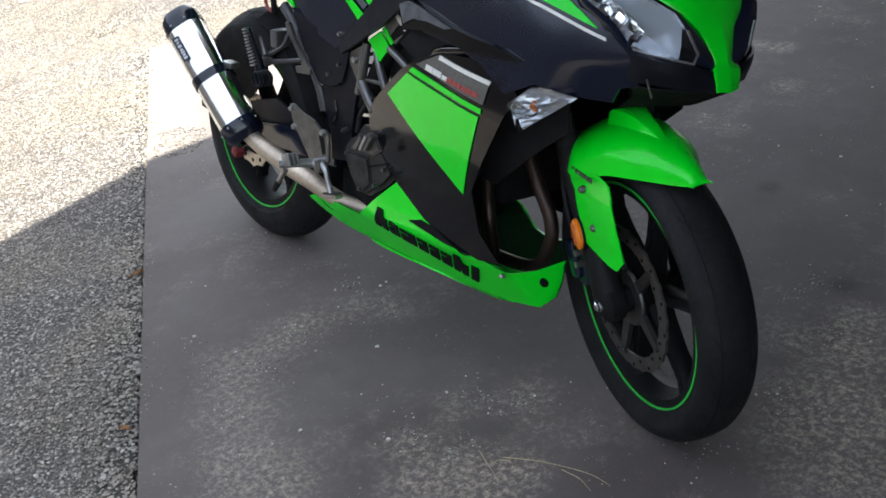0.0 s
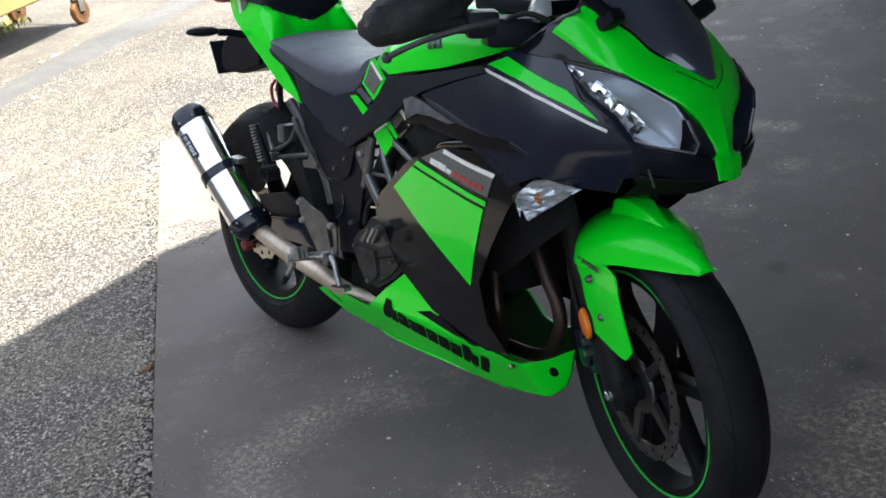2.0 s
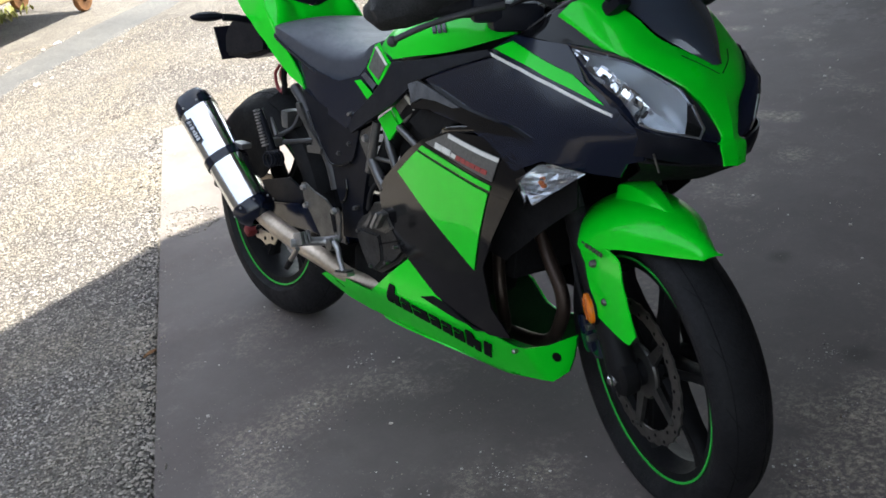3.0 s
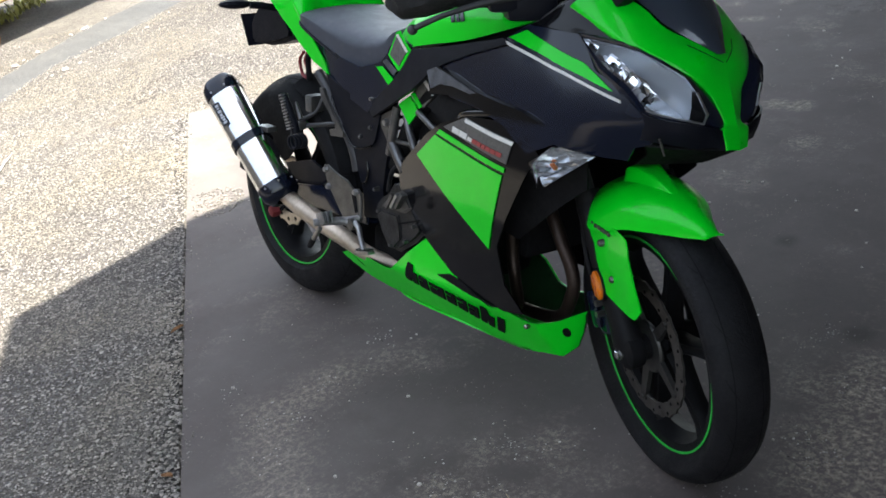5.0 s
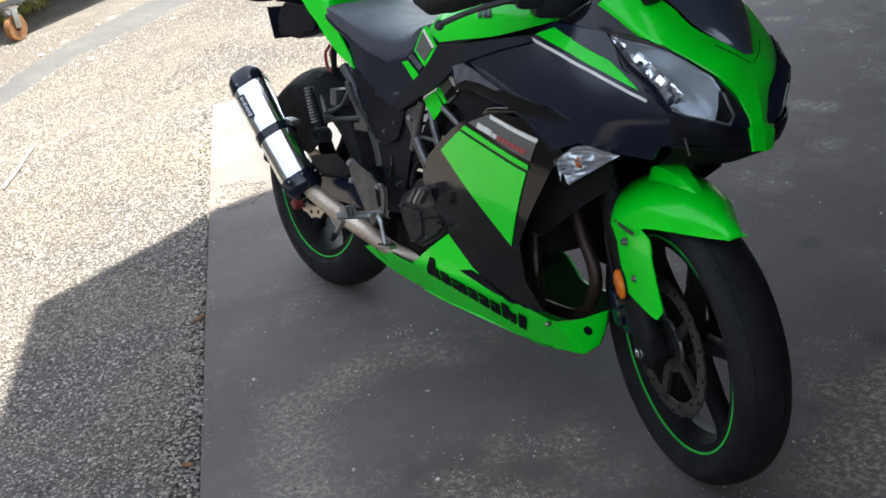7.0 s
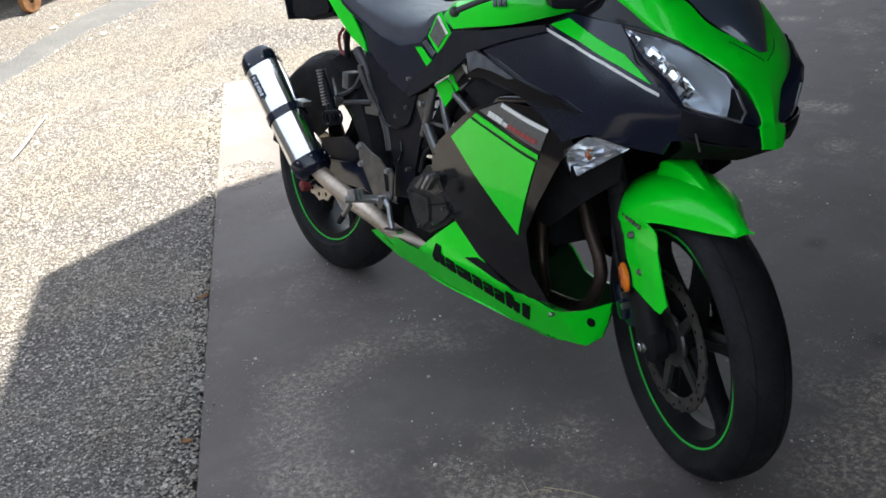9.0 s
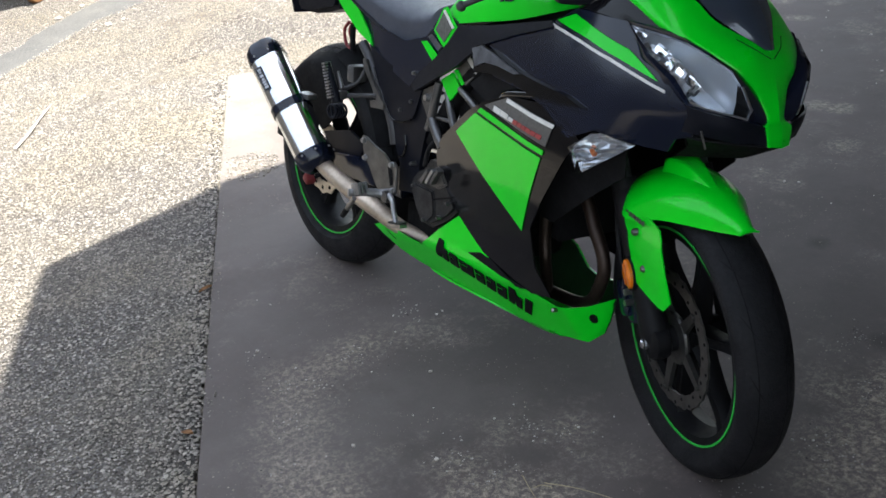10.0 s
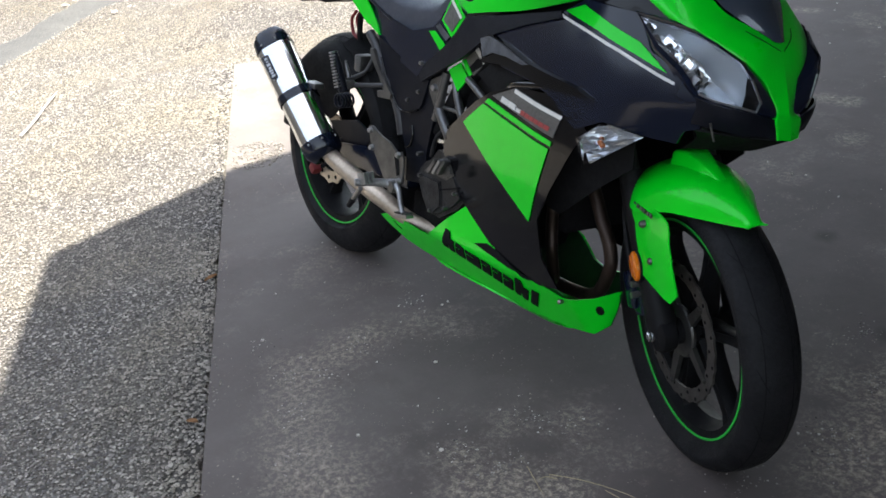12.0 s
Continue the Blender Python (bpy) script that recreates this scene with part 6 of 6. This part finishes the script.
# side stand on the far flank
part("side_stand", tube([(0.62, 0.12, 0.26), (0.60, 0.20, 0.15), (0.585, 0.275, 0.066)], [0.014, 0.011, 0.010], 10, 10), BLACK, bike, "black side stand leg")
part("chain_guard", box((0.34, 0.02, 0.06), (0.22, 0.11, 0.42), 0.008, m=Matrix.Rotation(radians(-6), 4, "Y")), PLAST, bike)


# ---------- glove over the right-hand grip ----------
def glove(m):
    bm = bmesh.new()
    bmesh.ops.create_uvsphere(bm, u_segments=40, v_segments=24, radius=1.0)
    for v in bm.verts:
        n = noise.noise(v.co * 2.1) * 0.16 + noise.noise(v.co * 5.3) * 0.07
        v.co *= 1 + n
        v.co.x *= 0.060
        v.co.y *= 0.105
        v.co.z *= 0.055
        if v.co.z < -0.03:
            v.co.z = -0.03 + (v.co.z + 0.03) * 0.5
    g = part("glove", bm, CLOTH, None, m=m)
    return tagged(g, "black cloth riding glove pulled over the handlebar grip", "glove")


gp = STAND @ Vector((1.000, -0.278, 0.962))
glove(Matrix.Translation(gp) @ Matrix.Rotation(radians(-32), 4, "Z") @ Matrix.Rotation(radians(9), 4, "X"))

# ---------- litter on the ground ----------
stick_a, stick_b = Vector((-1.90, -0.455, 0.0)), Vector((-2.35, -0.165, 0.0))
bm = tube([stick_a, stick_a.lerp(stick_b, 0.35) + Vector((0.012, 0, 0)), stick_a.lerp(stick_b, 0.7), stick_b], [0.006, 0.005, 0.004, 0.003], 16, 8)
tagged(part("stick", bm, PEBBLE, None), "bleached white stick lying on the gravel", "stick")
for pts in ([(1.211, -0.288, 0.004), (1.257, -0.306, 0.009), (1.309, -0.322, 0.004)], [(1.264, -0.271, 0.004), (1.341, -0.236, 0.012), (1.43, -0.201, 0.010), (1.481, -0.193, 0.004)], [(1.385, -0.225, 0.009), (1.43, -0.221, 0.009), (1.465, -0.228, 0.004)], [(1.287, -0.269, 0.004), (1.272, -0.285, 0.010), (1.262, -0.298, 0.004)]):
    tagged(part("straw", tube(pts, [0.0009, 0.0008, 0.0005], 14, 6), TWIG, None), "thin dry straw stalk on the concrete", "straw", "dry stalks")
random.seed(11)
bm = bmesh.new()
for _ in range(300):
    a, b = random.uniform(0.3, 5.0), random.uniform(0.05, 3.4)
    p = on_slab(a, b, 0.0015)
    s_ = random.choice((0.0018, 0.0022, 0.0026, 0.003, 0.0035, 0.0045, 0.006))
    bmesh.ops.create_icosphere(bm, subdivisions=1, radius=s_, matrix=Matrix.Translation(p) @ Matrix.Rotation(random.random() * 6, 4, "Z") @ Matrix.Diagonal((1, random.uniform(0.6, 1.2), 0.6, 1)))
tagged(part("pebbles", bm, PEBBLE, None, smooth=False), "scattered tiny pale pebbles on the concrete", "pebbles", kind="stuff")

# loose edge of the driveway against the slab
random.seed(8)
bm = bmesh.new()
inner_, outer_ = [], []
for k in range(121):
    a = k * 0.05
    inner_.append(on_slab(a, -0.012, -0.008))
    outer_.append(on_slab(a, -0.050 + random.uniform(-0.010, 0.010), -0.008))
grid(bm, [inner_, outer_])
tagged(part("road_edge", bm, GAP, None, smooth=False), "strip of coarse chips filling the gap beside the slab", "road", kind="structure")

# the chips themselves, where the driveway lies close
STAINS = ((-2.27, 0.06, 0.07), (-2.29, 0.18, 0.07), (-2.30, 0.30, 0.06), (-3.28, 0.80, 0.08), (-3.26, 0.97, 0.08))


def chip_mat(name, low, steps, high, film=None):
    m = bpy.data.materials.new(name)
    m.use_nodes = True
    nt = m.node_tree
    geo, rmp = nt.nodes.new("ShaderNodeNewGeometry"), nt.nodes.new("ShaderNodeValToRGB")
    for at, colour in steps:
        rmp.color_ramp.elements.new(at).color = (*colour, 1)
    rmp.color_ramp.elements[0].color, rmp.color_ramp.elements[-1].color = (*low, 1), (*high, 1)
    nt.links.new(geo.outputs["Random Per Island"], rmp.inputs["Fac"])
    colour = rmp.outputs["Color"]
    if film:        # tan dust lying over the stones in wide drifts
        drift, fade, over = nt.nodes.new("ShaderNodeTexNoise"), nt.nodes.new("ShaderNodeMapRange"), nt.nodes.new("ShaderNodeMix")
        drift.inputs["Scale"].default_value, drift.inputs["Detail"].default_value = 1.5, 7
        nt.links.new(geo.outputs["Position"], drift.inputs["Vector"])
        fade.inputs["From Min"].default_value, fade.inputs["From Max"].default_value, fade.inputs["To Max"].default_value = 0.42, 0.62, 0.55
        nt.links.new(drift.outputs["Fac"], fade.inputs["Value"])
        over.data_type = "RGBA"
        nt.links.new(fade.outputs["Result"], over.inputs["Factor"])
        nt.links.new(colour, over.inputs["A"])
        over.inputs["B"].default_value = (*film, 1)
        colour = over.outputs["Result"]
        rag = nt.nodes.new("ShaderNodeTexNoise")
        rag.inputs["Scale"].default_value, rag.inputs["Detail"].default_value = 7.0, 6
        nt.links.new(geo.outputs["Position"], rag.inputs["Vector"])
        for x, y, r_ in STAINS:         # brown damp patches in the wheel track
            far, rough_edge, band, soil = (nt.nodes.new(k) for k in ("ShaderNodeVectorMath", "ShaderNodeMath", "ShaderNodeMapRange", "ShaderNodeMix"))
            far.operation, rough_edge.operation, soil.data_type = "DISTANCE", "MULTIPLY_ADD", "RGBA"
            nt.links.new(geo.outputs["Position"], far.inputs[0])
            far.inputs[1].default_value = (x, y, -0.01)
            nt.links.new(rag.outputs["Fac"], rough_edge.inputs[0])
            rough_edge.inputs[1].default_value = r_ * 1.8
            nt.links.new(far.outputs["Value"], rough_edge.inputs[2])
            band.inputs["From Min"].default_value, band.inputs["From Max"].default_value = r_ * 1.1, r_ * 2.1
            band.inputs["To Min"].default_value, band.inputs["To Max"].default_value = 0.62, 0.0
            nt.links.new(rough_edge.outputs[0], band.inputs["Value"])
            nt.links.new(band.outputs["Result"], soil.inputs["Factor"])
            nt.links.new(colour, soil.inputs["A"])
            soil.inputs["B"].default_value = (0.115, 0.090, 0.066, 1)
            colour = soil.outputs["Result"]
    nt.links.new(colour, nt.nodes["Principled BSDF"].inputs["Base Color"])
    nt.nodes["Principled BSDF"].inputs["Roughness"].default_value = 0.85
    return m


STONE = chip_mat("driveway_chip", (0.070, 0.063, 0.061), ((0.25, (0.122, 0.111, 0.107)), (0.5, (0.196, 0.179, 0.168)), (0.72, (0.25, 0.226, 0.205)), (0.9, (0.31, 0.282, 0.250))), (0.42, 0.385, 0.35), (0.265, 0.225, 0.168))
GRITM = chip_mat("mixed_grit", (0.05, 0.045, 0.042), ((0.35, (0.17, 0.148, 0.138)), (0.7, (0.28, 0.25, 0.23))), (0.52, 0.47, 0.43))


def scatter(count, a0, a1, b0, b1, size, z, seed, keep, material=None):
    rng = np.random.default_rng(seed)
    base = np.array([(0, 0, 1), (0.9, 0, 0.35), (0.28, 0.85, 0.35), (-0.72, 0.53, 0.35), (-0.72, -0.53, 0.35), (0.28, -0.85, 0.35), (0, 0, -0.6)])
    tri = [(0, k, k % 5 + 1) for k in range(1, 6)] + [(6, k % 5 + 1, k) for k in range(1, 6)]
    a, b = rng.uniform(a0, a1, count), rng.uniform(b0, b1, count)
    ok = keep(a, b)
    a, b = a[ok], b[ok]
    n = len(a)
    r = size * np.clip(np.exp(rng.normal(0.0, 0.32, n)), 0.5, 1.9)
    th = rng.uniform(0, 6.283, n)
    v = np.repeat(base[None], n, 0) * rng.uniform(0.65, 1.3, (n, 7, 3)) * r[:, None, None]
    x, y = v[..., 0] * np.cos(th)[:, None] - v[..., 1] * np.sin(th)[:, None], v[..., 0] * np.sin(th)[:, None] + v[..., 1] * np.cos(th)[:, None]
    px = SLAB.x + E1.x * a + E2.x * b
    py = SLAB.y + E1.y * a + E2.y * b
    pts = np.stack([x + px[:, None], y + py[:, None], v[..., 2] * 0.7 + z], 2).reshape(-1, 3)
    faces = (np.array(tri)[None] + 7 * np.arange(n)[:, None, None]).reshape(-1, 3)
    me = bpy.data.meshes.new("chips")
    me.from_pydata(pts.tolist(), [], faces.tolist())
    me.materials.append(material or STONE)
    return new("driveway_chips", me)


def on_drive(a, b):
    """The driveway beside and behind the slab, its chips thinning out with distance, worn bare along one wheel track."""
    near = np.clip(0.25 + 0.75 * (a + 2.0) / 2.0, 0.25, 1.0) * np.clip(1.0 - (b - 0.2) * 0.35, 0.4, 1.0)
    track = np.abs((a + 0.1) * 0.63 + (b + 0.45) * 0.78) + 0.12 * np.abs((a + 0.1) * 0.78 - (b + 0.45) * 0.63) > 0.045 + 0.03 * np.sin(a * 61) * np.sin(b * 47)
    dice = np.abs(np.modf(np.sin(a * 12.9898 + b * 78.233) * 43758.5453)[0])
    return ((a < -0.012) | (b < -0.09)) & (dice < near) & track


tagged(scatter(500000, -2.4, 4.2, -2.2, 1.9, 0.0036, -0.0105, 3, on_drive), "small grey and tan stone chips of the driveway", "chips", kind="stuff")
tagged(scatter(7000, 0.0, 4.4, -0.092, -0.005, 0.0042, -0.0065, 5, lambda a, b: a > 0), "coarse stone chips along the slab edge", "chips", kind="stuff")
tagged(scatter(700, 1.05, 1.45, 0.02, 0.30, 0.0045, 0.001, 6, lambda a, b: np.hypot(a - 1.2, (b - 0.10) * 1.2) < 0.14), "stray stone chips spilt onto the concrete", "chips", kind="stuff")
tagged(scatter(420, 0.1, 4.4, -0.004, 0.030, 0.0028, 0.0008, 15, lambda a, b: b < 0.03 * np.abs(np.sin(a * 5.1)) ** 3), "crumbs of stone along the rim of the concrete", "grit", kind="stuff")
GRIT = ((0.548, -0.487), (0.675, -0.565), (0.832, -0.656), (0.509, -0.277), (1.062, -0.361), (1.168, -0.328), (0.583, -0.431), (0.551, -0.282), (1.335, 0.613), (1.488, 0.457), (1.543, 0.241), (1.615, 0.205), (1.154, -0.122), (1.085, -0.162), (0.440, -0.073), (0.321, -0.503), (1.539, -0.007))
SPOTS = [((x - SLAB.x) * E1.x + (y - SLAB.y) * E1.y, (x - SLAB.x) * E2.x + (y - SLAB.y) * E2.y) for x, y in GRIT]
tagged(scatter(70000, 1.9, 3.9, 0.1, 2.2, 0.0022, 0.0006, 12, lambda a, b: np.exp(-np.min([np.hypot(a - u, b - v) for u, v in SPOTS], 0) / 0.030) > 0.012 + np.abs(np.modf(np.sin(a * 9137.7 + b * 4519.3) * 4375.85)[0]) ** 0.8, GRITM), "fine pale grit gathered in patches on the concrete", "grit", kind="stuff")
for (x, y), r in (((0.548, -0.76), 0.4), ((-0.113, -0.416), 1.4)):
    bm = bmesh.new()
    rows = [[(x + u * 0.020 * math.cos(r) - v * 0.009 * math.sin(r) * (1 - u * u), y + u * 0.020 * math.sin(r) + v * 0.009 * math.cos(r) * (1 - u * u), 0.004 + 0.006 * abs(v) + 0.004 * u) for v in (-1, -0.4, 0, 0.4, 1)] for u in (-1, -0.5, 0, 0.5, 1)]
    tagged(part("leaf", patch(rows, 8, 8, 0.0006), LEAF, None), "curled dry brown leaf beside the slab edge", "leaf", "dry leaves")


# pale rocks along the worn path, and weeds by the bin
def rock(x, y, r, seed_):
    bm = bmesh.new()
    bmesh.ops.create_icosphere(bm, subdivisions=2, radius=r)
    for v in bm.verts:
        v.co *= 1 + 0.35 * noise.noise(v.co * (1.6 / r) + Vector((seed_, 0, 0)))
        v.co.z *= 0.55
    return tagged(part("rock", bm, PEBBLE, None, smooth=False, m=Matrix.Translation((x, y, -0.004)) @ Matrix.Rotation(seed_, 4, "Z") @ Matrix.Diagonal((1.5, 0.9, 1, 1))), "pale stone lying on the gravel beside the path", "rock", "loose rocks")


for k, (x, y, r) in enumerate(((-3.573, 0.556, 0.035), (-3.62, 0.66, 0.016), (-3.53, 0.46, 0.014), (-4.433, 1.014, 0.040), (-4.38, 0.90, 0.022), (-4.20, 0.62, 0.020), (-4.02, 0.42, 0.030), (-4.10, 0.50, 0.018), (-3.95, 1.22, 0.018), (-4.55, 1.20, 0.016))):
    rock(x, y, r * 0.52, 1.7 * k)
random.seed(31)
bm = bmesh.new()
for k in range(260):
    t = random.random()
    x, y = -5.25 - 0.70 * t + random.uniform(-0.12, 0.12), 0.55 + 0.75 * t + random.uniform(-0.12, 0.12)
    h, w_, a = random.uniform(0.02, 0.07), random.uniform(0.006, 0.016), random.uniform(0, 6.28)
    lean_ = Vector((math.cos(a), math.sin(a), 0)) * h * random.uniform(0.3, 0.9)
    sd = Vector((-math.sin(a), math.cos(a), 0)) * w_
    p = Vector((x, y, -0.012))
    rows = [[p - sd * 0.4, p + sd * 0.4], [p + lean_ * 0.4 + Vector((0, 0, h * 0.6)) - sd, p + lean_ * 0.4 + Vector((0, 0, h * 0.6)) + sd], [p + lean_ + Vector((0, 0, h)) - sd * 0.1, p + lean_ + Vector((0, 0, h)) + sd * 0.1]]
    grid(bm, rows)
tagged(part("weeds", bm, WEED, None), "patch of yellow-green weeds growing beside the bin", "weeds", kind="stuff")
